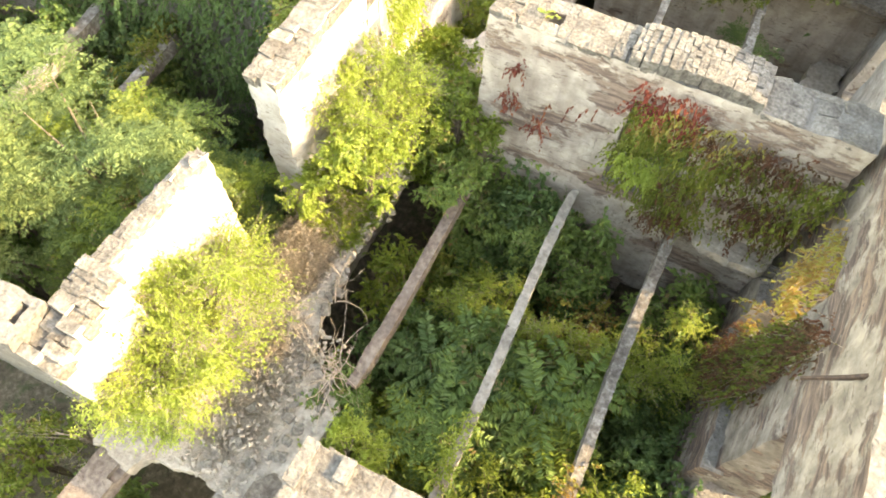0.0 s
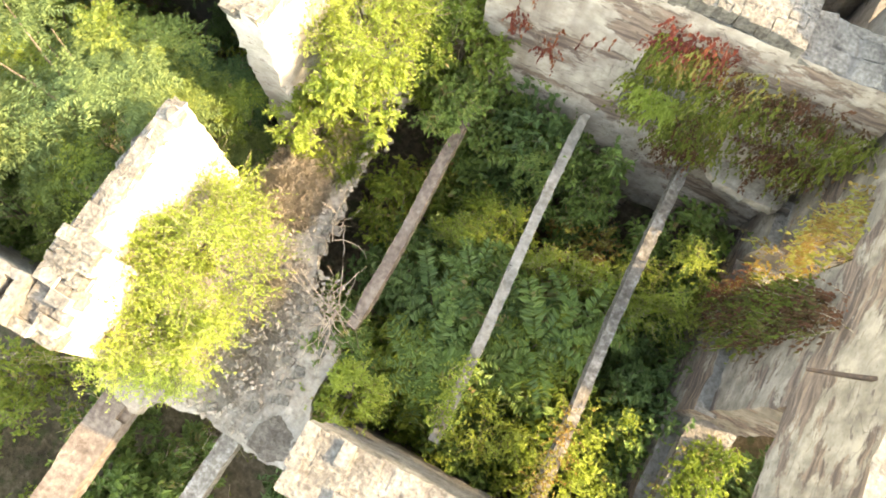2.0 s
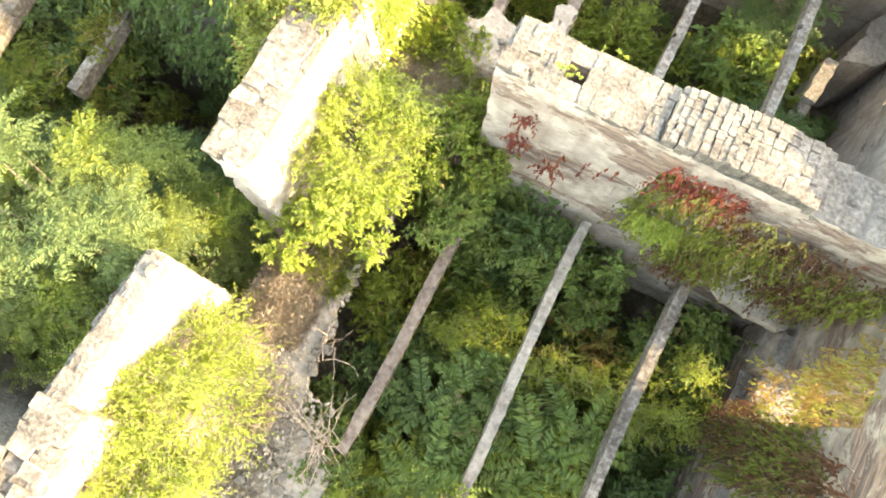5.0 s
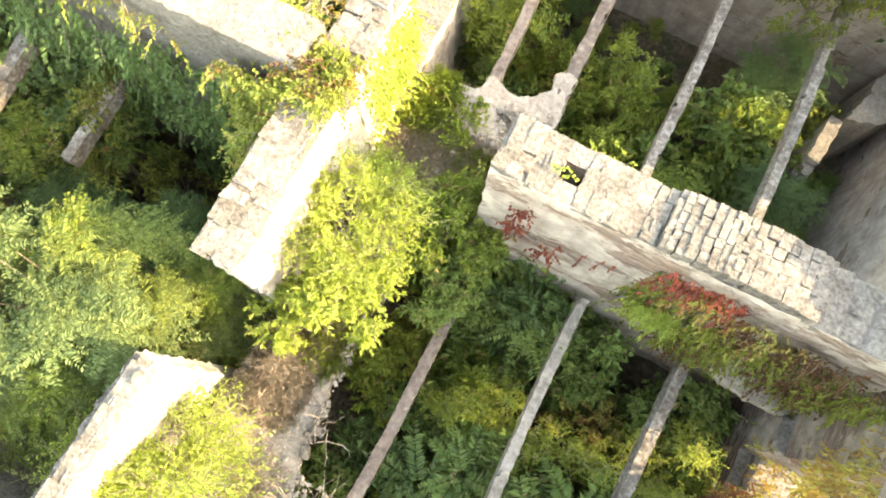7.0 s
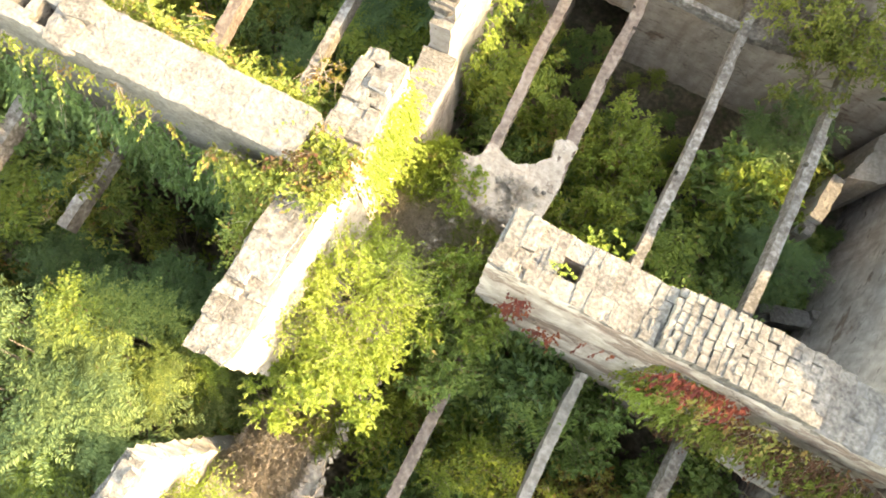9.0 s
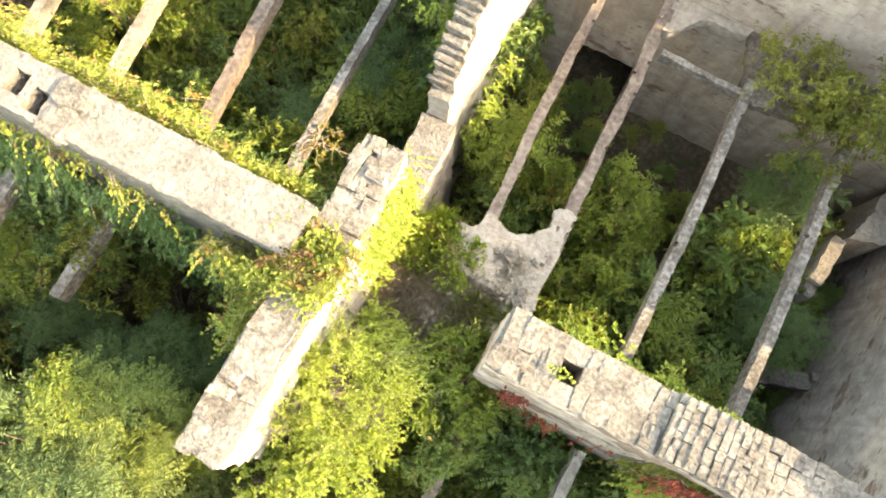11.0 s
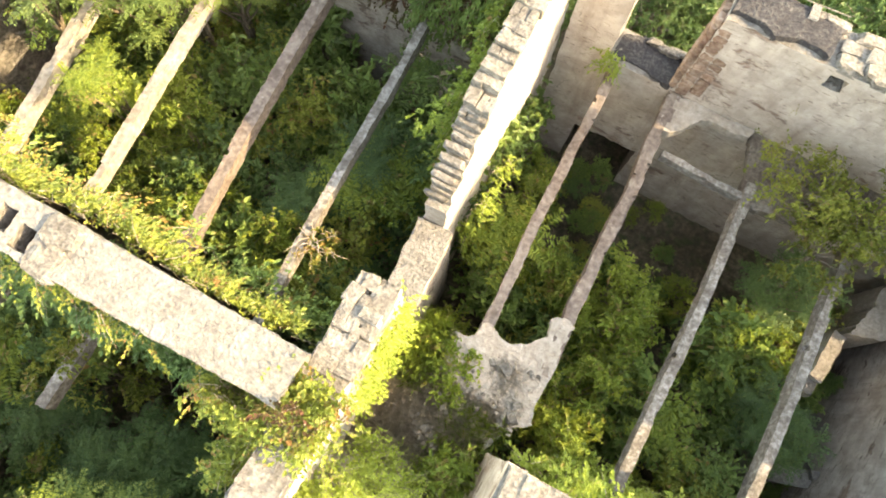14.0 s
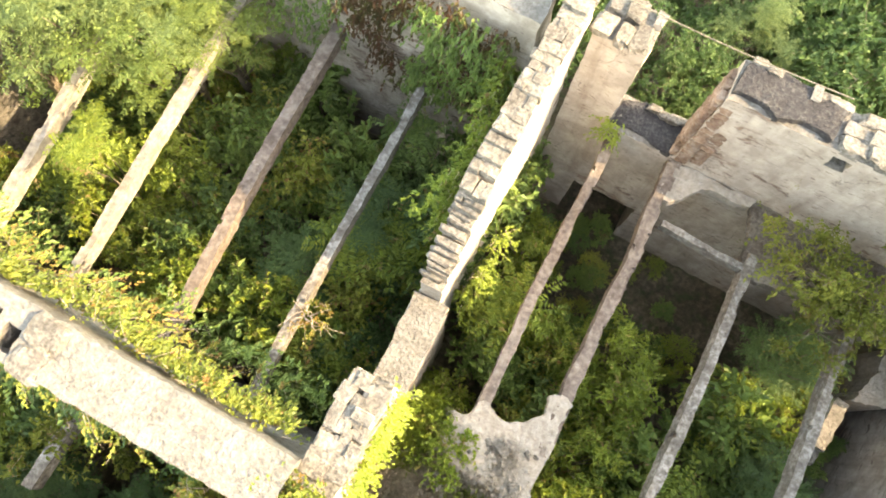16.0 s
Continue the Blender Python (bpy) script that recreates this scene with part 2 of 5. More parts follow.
BARK = material("bark", [(0.10, 0.08, 0.06), (0.17, 0.14, 0.11), (0.24, 0.21, 0.17)], 8.0, bump=0.5)
TWIG = material("dry_twig", [(0.24, 0.19, 0.145), (0.36, 0.295, 0.24), (0.46, 0.39, 0.33)], 8.0, bump=0.3)
RUST = material("rusted_iron", [(0.035, 0.026, 0.023), (0.065, 0.043, 0.034), (0.11, 0.068, 0.05)], 9.0, rough=0.75, bump=0.3)
CABLE = material("grey_cable", [(0.12, 0.10, 0.08), (0.17, 0.15, 0.12), (0.22, 0.20, 0.17)], 9.0, rough=0.6, bump=0.1)

GREEN = leaf_material("green_leaf", [(0.077, 0.132, 0.042), (0.140, 0.225, 0.062), (0.245, 0.318, 0.088)], dry=(0.22, 0.17, 0.08), share=0.76)
# Deep green; the tone also carries some of the shade behind the walls.
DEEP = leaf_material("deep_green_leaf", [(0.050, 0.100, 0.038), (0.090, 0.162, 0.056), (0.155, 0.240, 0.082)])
BRIGHT = leaf_material("yellow_green_leaf", [(0.176, 0.245, 0.050), (0.302, 0.385, 0.084), (0.458, 0.520, 0.145)], 0.45, dry=(0.37, 0.30, 0.12), share=0.79)
VINE = leaf_material("yellowing_vine_leaf", [(0.130, 0.180, 0.045), (0.285, 0.320, 0.070), (0.440, 0.450, 0.110)], 0.4, dry=(0.28, 0.16, 0.07), share=0.70)
LIME = leaf_material("lime_leaf", [(0.10, 0.155, 0.030), (0.18, 0.245, 0.045), (0.30, 0.34, 0.064)], 0.4, dry=(0.26, 0.19, 0.09), share=0.74)
GREY_GREEN = leaf_material("grey_green_leaf", [(0.080, 0.128, 0.056), (0.150, 0.208, 0.080), (0.265, 0.315, 0.122)], 0.4, 0.65, gloss=0.18)
TREE_LIME = leaf_material("sunlit_tree_leaf", [(0.088, 0.140, 0.045), (0.165, 0.228, 0.068), (0.290, 0.335, 0.100)], 0.4, 0.65, gloss=0.18)
RED = leaf_material("red_creeper_leaf", [(0.10, 0.032, 0.028), (0.21, 0.055, 0.042), (0.38, 0.15, 0.06)], rough=0.7, gloss=0.15)
ORANGE = leaf_material("orange_creeper_leaf", [(0.15, 0.10, 0.04), (0.27, 0.17, 0.055), (0.38, 0.29, 0.08)], dry=(0.27, 0.27, 0.07), share=0.54)
MAROON = leaf_material("maroon_creeper_leaf", [(0.052, 0.050, 0.024), (0.115, 0.056, 0.036), (0.190, 0.080, 0.052)], rough=0.75, dry=(0.11, 0.125, 0.045), share=0.68, gloss=0.1)
OLIVE = leaf_material("olive_leaf", [(0.085, 0.110, 0.028), (0.165, 0.190, 0.042), (0.290, 0.310, 0.070)], 0.4, 0.7, dry=(0.20, 0.15, 0.07), share=0.72, gloss=0.12)
STRAW = leaf_material("dry_grass_blade", [(0.235, 0.20, 0.165), (0.345, 0.305, 0.258), (0.47, 0.42, 0.365)], 0.25)


# ---- mesh tools ----
def mesh_np(name, verts, faces, mat, smooth=False):
    """A mesh from arrays; faces all of one size."""
    verts, faces = np.asarray(verts, dtype=np.float32), np.asarray(faces, dtype=np.int32)
    me = bpy.data.meshes.new(name)
    k = faces.shape[1]
    me.vertices.add(len(verts))
    me.vertices.foreach_set("co", verts.ravel())
    me.loops.add(faces.size)
    me.loops.foreach_set("vertex_index", faces.ravel())
    me.polygons.add(len(faces))
    me.polygons.foreach_set("loop_start", np.arange(0, faces.size, k, dtype=np.int32))
    me.polygons.foreach_set("use_smooth", np.full(len(faces), smooth))
    me.update(calc_edges=True)
    me.materials.append(mat)
    return me


def part(name, me, parent=None, label=""):
    ob = new(name, me)
    if parent:
        ob.parent = parent
    return tagged(ob, label)


def voxels(name, solid, pts, mat, relax=0):
    """The skin of the filled cells of a grid; pts holds the place of every grid corner."""
    nx, ny, nz_ = solid.shape
    pad = np.pad(solid, 1)
    ids = np.arange((nx + 1) * (ny + 1) * (nz_ + 1)).reshape(nx + 1, ny + 1, nz_ + 1)
    quads = []
    for axis in range(3):
        for side in (0, 1):
            nb = np.roll(pad, -1 if side else 1, axis)[1:-1, 1:-1, 1:-1]
            i, j, k = np.nonzero(solid & ~nb)
            base = [i, j, k]
            base[axis] = base[axis] + side
            u, v = [(1, 2), (2, 0), (0, 1)][axis]
            ring = []
            for du, dv in ((0, 0), (1, 0), (1, 1), (0, 1)):
                c = [base[0], base[1], base[2]]
                c[u], c[v] = c[u] + du, c[v] + dv
                ring.append(ids[c[0], c[1], c[2]])
            ring = np.stack(ring, 1)
            quads.append(ring if side else ring[:, ::-1])
    quads = np.concatenate(quads)
    used, inv = np.unique(quads, return_inverse=True)
    co, q = pts.reshape(-1, 3)[used].copy(), inv.reshape(quads.shape)
    for _ in range(relax):
        acc, cnt = np.zeros_like(co), np.zeros(len(co))
        for a, b in ((0, 1), (1, 2), (2, 3), (3, 0)):
            np.add.at(acc, q[:, a], co[q[:, b]])
            np.add.at(acc, q[:, b], co[q[:, a]])
            np.add.at(cnt, q[:, a], 1)
            np.add.at(cnt, q[:, b], 1)
        co[:, :2] = (acc / cnt[:, None])[:, :2] * 0.7 + co[:, :2] * 0.3
    me = mesh_np(name, co, q, mat, True)
    me.set_sharp_from_angle(angle=radians(42))
    return me


def lumps(p, seed, scale):
    """Cheap smooth wobble of places, one value per place."""
    r = np.random.RandomState(seed)
    out = np.zeros(p.shape[:-1])
    for f in (1.0, 2.1, 4.3):
        w = r.normal(size=3) * f / scale
        v = r.normal(size=3) * f / scale
        out += (np.sin(p @ w + r.rand() * 6.28) + np.sin(p @ v + r.rand() * 6.28)) / f
    return out / 3.0


def ruin_wall(name, p0, p1, thick, z0, tops, mat, label, holes=(), seed=1, ragged=0.14, cell=0.18, rough=0.012, cap=None, deep=0.28):
    """A broken masonry wall from p0 to p1 (centre line); tops: (metres along, height); holes: (along from, to, z from, to)."""
    p0, p1 = Vector(p0), Vector(p1)
    L = (p1 - p0).length
    d = (p1 - p0) / L
    nrm = Vector((-d.y, d.x))
    r = np.random.RandomState(seed)
    ns, nk = max(2, round(L / cell)), max(2, round(thick / deep))
    zmax = max(z for _, z in tops) + (0.3 if ragged else 0.0)
    nz_ = round((zmax - z0) / cell)
    s, k, z = np.linspace(0, L, ns + 1), np.linspace(-thick / 2, thick / 2, nk + 1), np.linspace(z0, zmax, nz_ + 1)
    sc, zc = (s[:-1] + s[1:]) / 2, (z[:-1] + z[1:]) / 2
    prof = np.interp(sc, [a for a, _ in tops], [b for _, b in tops])
    h = prof[:, None] + ragged * (r.rand(ns, nk) - 0.5) * 2 * (r.rand(ns, nk) < 0.45)
    solid = np.broadcast_to(zc[None, None, :] < h[:, :, None], (ns, nk, nz_)).copy()
    for a, b, za, zb, *share in holes:
        ks = (np.arange(nk) + 0.5) / nk
        lo, hi = share or (0, 1)
        solid[np.ix_((sc > a) & (sc < b), (ks > lo) & (ks < hi), (zc > za) & (zc < zb))] = False
    S, K, Z = np.meshgrid(s, k, z, indexing="ij")
    pts = np.stack([p0.x + d.x * S + nrm.x * K, p0.y + d.y * S + nrm.y * K, Z], -1)
    pts += r.normal(size=pts.shape) * rough
    wob = lumps(pts, seed + 7, 1.1) * 0.035
    pts[..., 0] += nrm.x * wob
    pts[..., 1] += nrm.y * wob
    me = voxels(name, solid, pts, mat)
    me.materials.append(cap or PLASTER)
    up = np.zeros(len(me.polygons) * 3, dtype=np.float32)
    me.polygons.foreach_get("normal", up)
    me.polygons.foreach_set("material_index", (up[2::3] > 0.7).astype(np.int32))
    return tagged(new(name, me), label, "wall", kind="structure")


def beam(p0, p1, width, depth, top, mat, label, seed=1, bites=0.0):
    """A worn concrete floor beam."""
    p0, p1 = Vector(p0), Vector(p1)
    L = (p1 - p0).length
    d = (p1 - p0) / L
    nrm = Vector((-d.y, d.x))
    r = np.random.RandomState(seed)
    ns, nk, nz_ = max(6, round(L / 0.12)), 4, 4
    s, k, z = np.linspace(0, L, ns + 1), np.linspace(-0.5, 0.5, nk + 1), np.linspace(top - depth, top, nz_ + 1)
    S, K, Z = np.meshgrid(s, k, z, indexing="ij")
    worn = [np.convolve(r.normal(size=ns + 5), [0.2, 0.2, 0.2, 0.2, 0.2], "valid")[:ns + 1, None, None] for _ in range(2)]
    ease = 1 + 0.06 * np.sin(S * 1.3 + seed) * np.sin(S * 0.57 + 2 * seed)
    off = K * width * ease + 0.5 * width * (0.10 + 0.16 * bites) * (np.clip(K, 0, 1) * worn[0] + np.clip(K, -1, 0) * worn[1])
    pts = np.stack([p0.x + d.x * S + nrm.x * off, p0.y + d.y * S + nrm.y * off, Z], -1)
    pts += r.normal(size=pts.shape) * 0.006
    bend = 0.004 * L * np.sin(S / L * math.pi * 2 + seed)
    pts[..., 0] += nrm.x * bend
    pts[..., 1] += nrm.y * bend
    solid = np.ones((ns, nk, nz_), bool)
    for edge in (0, nk - 1):
        at = 0
        while at < ns:
            run = r.randint(1, 5)
            if r.rand() < 0.06 + 0.12 * bites:
                solid[at:at + run, edge, nz_ - r.randint(1, 3):] = False
            at += run + r.randint(1, 6)
    ob = new("floor_beam", voxels("floor_beam", solid, pts, mat))
    return tagged(ob, label, "beam", "floor beams of the roofless rooms")


def inside(poly, x, y):
    c = np.zeros(x.shape, bool)
    j = len(poly) - 1
    for i in range(len(poly)):
        (xi, yi), (xj, yj) = poly[i], poly[j]
        c ^= ((yi > y) != (yj > y)) & (x < (xj - xi) * (y - yi) / (yj - yi + 1e-12) + xi)
        j = i
    return c


def slab(name, poly, top, thick, mat, label, seed=3, cell=0.07, lump=0.08, cat="floor slab"):
    """A broken floor slab with the outline poly."""
    xs, ys = [p[0] for p in poly], [p[1] for p in poly]
    nx, ny = int((max(xs) - min(xs)) / cell) + 2, int((max(ys) - min(ys)) / cell) + 2
    r = np.random.RandomState(seed)
    x, y = min(xs) - cell + np.arange(nx + 1) * cell, min(ys) - cell + np.arange(ny + 1) * cell
    z = np.array([top - thick, top - thick * 0.5, top])
    X, Y, Z = np.meshgrid(x, y, z, indexing="ij")
    cx, cy = np.meshgrid((x[:-1] + x[1:]) / 2, (y[:-1] + y[1:]) / 2, indexing="ij")
    flat = inside(poly, cx + 0.11 * lumps(np.stack([cx, cy, 0 * cx], -1), seed, 0.3), cy + 0.11 * lumps(np.stack([cy, cx, 0 * cx], -1), seed + 1, 0.3))
    solid = np.repeat(flat[:, :, None], 2, 2)
    pts = np.stack([X, Y, Z], -1) + r.normal(size=X.shape + (3,)) * 0.008
    pts[:, :, 2, 2] += lump * lumps(pts[:, :, 2], seed, 0.8) + 0.008 * r.rand(nx + 1, ny + 1)
    ob = new(name, voxels(name, solid, pts, mat, 5))
    return tagged(ob, label, cat, kind="structure")


def tubes(paths, sides=5):
    """Tapered tubes along paths of (x, y, z, radius)."""
    V, F, n0 = [], [], 0
    for path in paths:
        path = np.asarray(path, dtype=float)
        for i, (x, y, z, rad) in enumerate(path):
            a = path[min(i + 1, len(path) - 1), :3] - path[max(i - 1, 0), :3]
            a = Vector(a).normalized() if np.linalg.norm(a) > 1e-9 else Vector((0, 0, 1))
            u = a.orthogonal().normalized()
            w = a.cross(u)
            for q in range(sides):
                c = math.cos(2 * math.pi * q / sides) * rad, math.sin(2 * math.pi * q / sides) * rad
                V.append((x + u.x * c[0] + w.x * c[1], y + u.y * c[0] + w.y * c[1], z + u.z * c[0] + w.z * c[1]))
        for i in range(len(path) - 1):
            for q in range(sides):
                a0, a1 = n0 + i * sides + q, n0 + i * sides + (q + 1) % sides
                F.append((a0, a1, a1 + sides, a0 + sides))
        n0 += len(path) * sides
    return V, F


def leaves(pos, out, size, r, droop=0.35, wide=0.5):
    """Folded leaves at pos, growing along out."""
    n = len(pos)
    out = out / (np.linalg.norm(out, axis=1, keepdims=True) + 1e-9)
    up = np.tile([0, 0, 1.0], (n, 1)) + r.normal(size=(n, 3)) * 0.45
    side = np.cross(out, up)
    side /= np.linalg.norm(side, axis=1, keepdims=True) + 1e-9
    nrm = np.cross(side, out)
    ln = (size * (0.6 + 0.8 * r.rand(n)))[:, None]
    tip = pos + out * ln - np.array([0, 0, 1]) * ln * droop
    mid = pos + out * ln * 0.45
    lf, rt = mid + side * ln * wide * 0.5 + nrm * ln * 0.10, mid - side * ln * wide * 0.5 + nrm * ln * 0.10
    V = np.stack([pos, lf, tip, rt], 1).reshape(-1, 3)
    b = np.arange(n)[:, None] * 4
    return V, np.concatenate([b + [[0, 2, 1]], b + [[0, 3, 2]]], 0)


def fronds(pos, out, size, r, pairs=9, droop=0.25, leaflet=0.26, loose=0.28):
    """Feathered leaves: pairs of leaflets along a drooping rib."""
    P, O, S = [], [], []
    out = out / (np.linalg.norm(out, axis=1, keepdims=True) + 1e-9)
    flat = out * [1, 1, 0.5]
    flat /= np.linalg.norm(flat, axis=1, keepdims=True) + 1e-9
    side = np.cross(flat, [0, 0, 1.0])
    side /= np.linalg.norm(side, axis=1, keepdims=True) + 1e-9
    ln = size * (0.7 + 0.6 * r.rand(len(pos)))
    for i in range(1, pairs + 1):
        f = i / pairs
        c = pos + flat * (ln * f)[:, None] + np.array([0, 0, 1]) * (ln * (0.25 * f - (droop + 0.25) * f * f))[:, None]
        for sg in (1, -1):
            P.append(c)
            O.append(side * sg + flat * 0.45 - np.array([0, 0, 0.15]) + r.normal(size=side.shape) * loose)
            S.append(ln * leaflet * (1 - 0.5 * abs(f - 0.45)))
    P, O, S = np.concatenate(P), np.concatenate(O), np.concatenate(S)
    return leaves(P, O, S, r, 0.1, 0.42)


def shrub(name, meshes, label, category="shrub", group=""):
    """A plant of stems and crown, still at the origin."""
    root = new(name)
    part("trunk" if category == "tree" else "stem", meshes[0], root)
    part("crown", meshes[1], root)
    return tagged(root, label, category, group)


def vine(name, patches, size, mat, label, seed=1, stem=TWIG, spread=0.12, group="", per=9, long=0.34, top=0.0, cover=0.75):
    """Climbing leaves on short strands over patches (corner, edge a, edge b, outward way, count), with their stems; top: how much they crowd to edge b's far end."""
    r = np.random.RandomState(seed)
    P, O, paths = [], [], []
    for c, a, b, n, count in patches:
        c, a, b, n = (np.array(q, dtype=float) for q in (c, a, b, n))
        an, bn, nn = (q / np.linalg.norm(q) for q in (a, b, n))
        m = max(3, count // per)
        u, v = r.rand(m), r.rand(m)
        v = v * (1 - top) + (1 - np.abs(r.normal(size=m)) * 0.22) * top
        p = c + u[:, None] * a + v[:, None] * b
        lump = lumps(p, seed, 0.5)
        edge = np.maximum(np.abs(u - 0.5), np.abs(v - 0.5 - 0.2 * top)) * 2
        keep = lump * 0.9 + cover - edge ** 3 + r.rand(m) * 0.35 > 0.0
        p, lump = p[keep], lump[keep]
        m = len(p)
        p = p + nn * (spread * np.clip(0.6 + 1.3 * lump, 0.15, 2.0) * (0.3 + 0.9 * r.rand(m)))[:, None]
        way = an * r.normal(size=(m, 1)) * 0.7 - bn * (0.2 + 0.5 * r.rand(m, 1)) + nn * 0.45 + r.normal(size=(m, 3)) * 0.35
        way /= np.linalg.norm(way, axis=1, keepdims=True)
        ln = long * (0.5 + r.rand(m))
        for j in range(per):
            f = (j + 0.5) / per
            P.append(p + way * (ln * f)[:, None] - np.array([0, 0, 0.5]) * (ln * f * f)[:, None])
            O.append(nn * 0.55 + way * 0.45 + r.normal(size=(m, 3)) * 0.55)
        for q in range(0, m, 4):
            e, w = p[q] - nn * 0.04, way[q] * ln[q]
            paths.append([(*e, 0.006), (*(e + w * 0.5 - [0, 0, ln[q] * 0.12]), 0.004), (*(e + w - [0, 0, ln[q] * 0.5]), 0.002)])
    P, O = np.concatenate(P), np.concatenate(O)
    V, F = leaves(P, O, size, r, 0.45, 0.6)
    root = new(name)
    for group_of in ([[q] for q in paths] if len(paths) < 26 else [paths]):
        sv, sf = tubes(group_of, 3)
        tagged(part("stem", mesh_np("stems", sv, sf, stem, True), root), kind="stuff" if len(paths) >= 26 else "")
    tagged(part("foliage", mesh_np("foliage", V, F, mat), root), kind="stuff")
    return tagged(root, label, "climbing plant", group)


# ---- ground ----
GROUND = -1.6
gx = np.concatenate([np.linspace(-900, -26, 12), np.linspace(-24, 14, 96), np.linspace(16, 900, 12)])
gy = np.concatenate([np.linspace(-900, -14, 12), np.linspace(-12, 26, 96), np.linspace(28, 900, 12)])
GX, GY = np.meshgrid(gx, gy, indexing="ij")
gp = np.stack([GX, GY, np.zeros_like(GX)], -1)
gp[..., 2] = GROUND - 0.1 + 0.22 * lumps(gp, 5, 2.2)
gid = np.arange(gp[..., 0].size).reshape(GX.shape)
gq = np.stack([gid[:-1, :-1], gid[1:, :-1], gid[1:, 1:], gid[:-1, 1:]], -1).reshape(-1, 4)
tagged(new("ground", mesh_np("ground", gp.reshape(-1, 3), gq, SOIL, True)), "dark soil with leaf litter and weeds", "ground", kind="structure")

# ---- walls ----
Z0 = GROUND - 0.3
W = {}


def wall(name, *a, **k):
    W[name] = ruin_wall(name, *a, **k)


wall("wall_spine_south", (-5.985, 0.3), (-5.97, 2.66), 0.40, Z0, [(0, 6.85), (2.1, 6.9), (2.36, 6.82)], PALE_FACE, "sunlit pale limestone wall broken off at one end", seed=11, ragged=0.04, cell=0.12, rough=0.02, cap=STONE, deep=0.1, holes=[(-0.1, 2.5, 6.78, 7.4, 0.62, 1.0)])
wall("wall_spine_pier", (-5.83, -1.2), (-5.84, 0.28), 0.64, Z0, [(0, 6.3), (0.3, 6.45), (0.7, 6.6), (1.1, 6.72), (1.5, 6.8)], PALE_FACE, "crumbling limestone pier at the wall junction", holes=[(0.25, 0.5, 5.9, 7.2, 0.3, 0.7)], seed=31, ragged=0.2, cap=STONE)
wall("wall_cross_southwest", (-6.16, -0.83), (-16, -1.45), 0.72, Z0, [(0, 6.72), (1.2, 6.76), (9.7, 6.9)], PLASTER, "pale mortared wall branching from the spine wall", seed=12, ragged=0.0, cell=0.14, holes=[(0.14, 0.34, 6.2, 7.2, 0.2, 0.6)], deep=0.14)
wall("wall_spine_middle", (-5.93, 4.25), (-6.02, 7.15), 0.64, Z0, [(0, 6.9), (1.5, 7.1), (2.9, 7.1)], PALE_FACE, "thick pale limestone wall with loose top stones", seed=13, ragged=0.08, cell=0.14, rough=0.024, cap=STONE)
wall("wall_spine_notch", (-6.02, 7.17), (-6.05, 7.6), 0.64, Z0, [(0, 6.2), (0.5, 6.3)], PALE_FACE, "notched limestone stretch of the spine wall", seed=33, cap=STONE)
wall("wall_spine_junction", (-6.08, 7.62), (-6.25, 9.55), 0.66, Z0, [(0, 6.9), (1.6, 6.9), (1.95, 6.4)], PALE_FACE, "pale limestone pier where the walls meet", seed=14, cap=STONE)
wall("wall_cross_west", (-6.42, 7.58), (-18, 6.85), 0.85, Z0, [(0, 7.3), (11.5, 7.2)], PLASTER, "wide mortared cross wall in full sun", seed=15, ragged=0.0, holes=[(4.3, 4.62, 6.75, 7.9, 0.4, 0.85), (4.78, 5.06, 6.7, 7.9, 0.3, 0.7)], cell=0.14, deep=0.12)
wall("wall_spine_low", (-6.2, 9.57), (-6.4, 11.5), 0.74, Z0, [(0, 4.0), (2, 3.9)], PLASTER_N, "low mortared stretch of the spine wall", seed=16, ragged=0.05)
wall("wall_spine_north", (-6.47, 11.52), (-6.76, 17.0), 0.46, Z0, [(0, 4.4), (0.12, 4.9), (0.3, 5.4), (0.8, 5.9), (1.2, 6.4), (1.8, 6.8), (2.6, 7.0), (5.5, 7.1)], PALE_FACE, "stepped limestone wall with courses laid bare", seed=17, ragged=0.0, cap=STONE)
wall("wall_cross_east", (-3.25, 7.78), (3.4, 8.15), 0.9, Z0, [(0, 7.25), (6.6, 7.25)], PLASTER_X, "plastered cross wall with bare stone top", seed=18, ragged=0.0, holes=[(4.3, 6.4, Z0, 0.45), (0.97, 1.25, 6.6, 7.6, 0.3, 0.75), (2.95, 4.3, 4.0, 6.5), (1.4, 2.9, Z0, 0.2)])
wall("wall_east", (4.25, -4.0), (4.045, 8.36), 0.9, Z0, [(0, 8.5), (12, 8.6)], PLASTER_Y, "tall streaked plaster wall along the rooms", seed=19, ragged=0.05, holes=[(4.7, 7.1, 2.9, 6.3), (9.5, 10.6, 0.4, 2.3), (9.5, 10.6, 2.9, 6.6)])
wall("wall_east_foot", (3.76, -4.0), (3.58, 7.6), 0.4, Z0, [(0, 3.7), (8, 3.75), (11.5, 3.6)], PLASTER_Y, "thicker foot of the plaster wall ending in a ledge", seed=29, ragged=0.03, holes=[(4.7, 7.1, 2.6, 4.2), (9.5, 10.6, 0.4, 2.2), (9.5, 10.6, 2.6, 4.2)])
wall("wall_east_north", (4.3, 8.4), (4.9, 18.0), 0.9, Z0, [(0, 8.7), (0.8, 9.4), (9.6, 9.4)], PLASTER_N, "ruined outer wall of grey plaster", seed=20, holes=[(2.1, 3.5, 5.0, 7.7), (5.8, 7.3, 1.6, 5.0)])
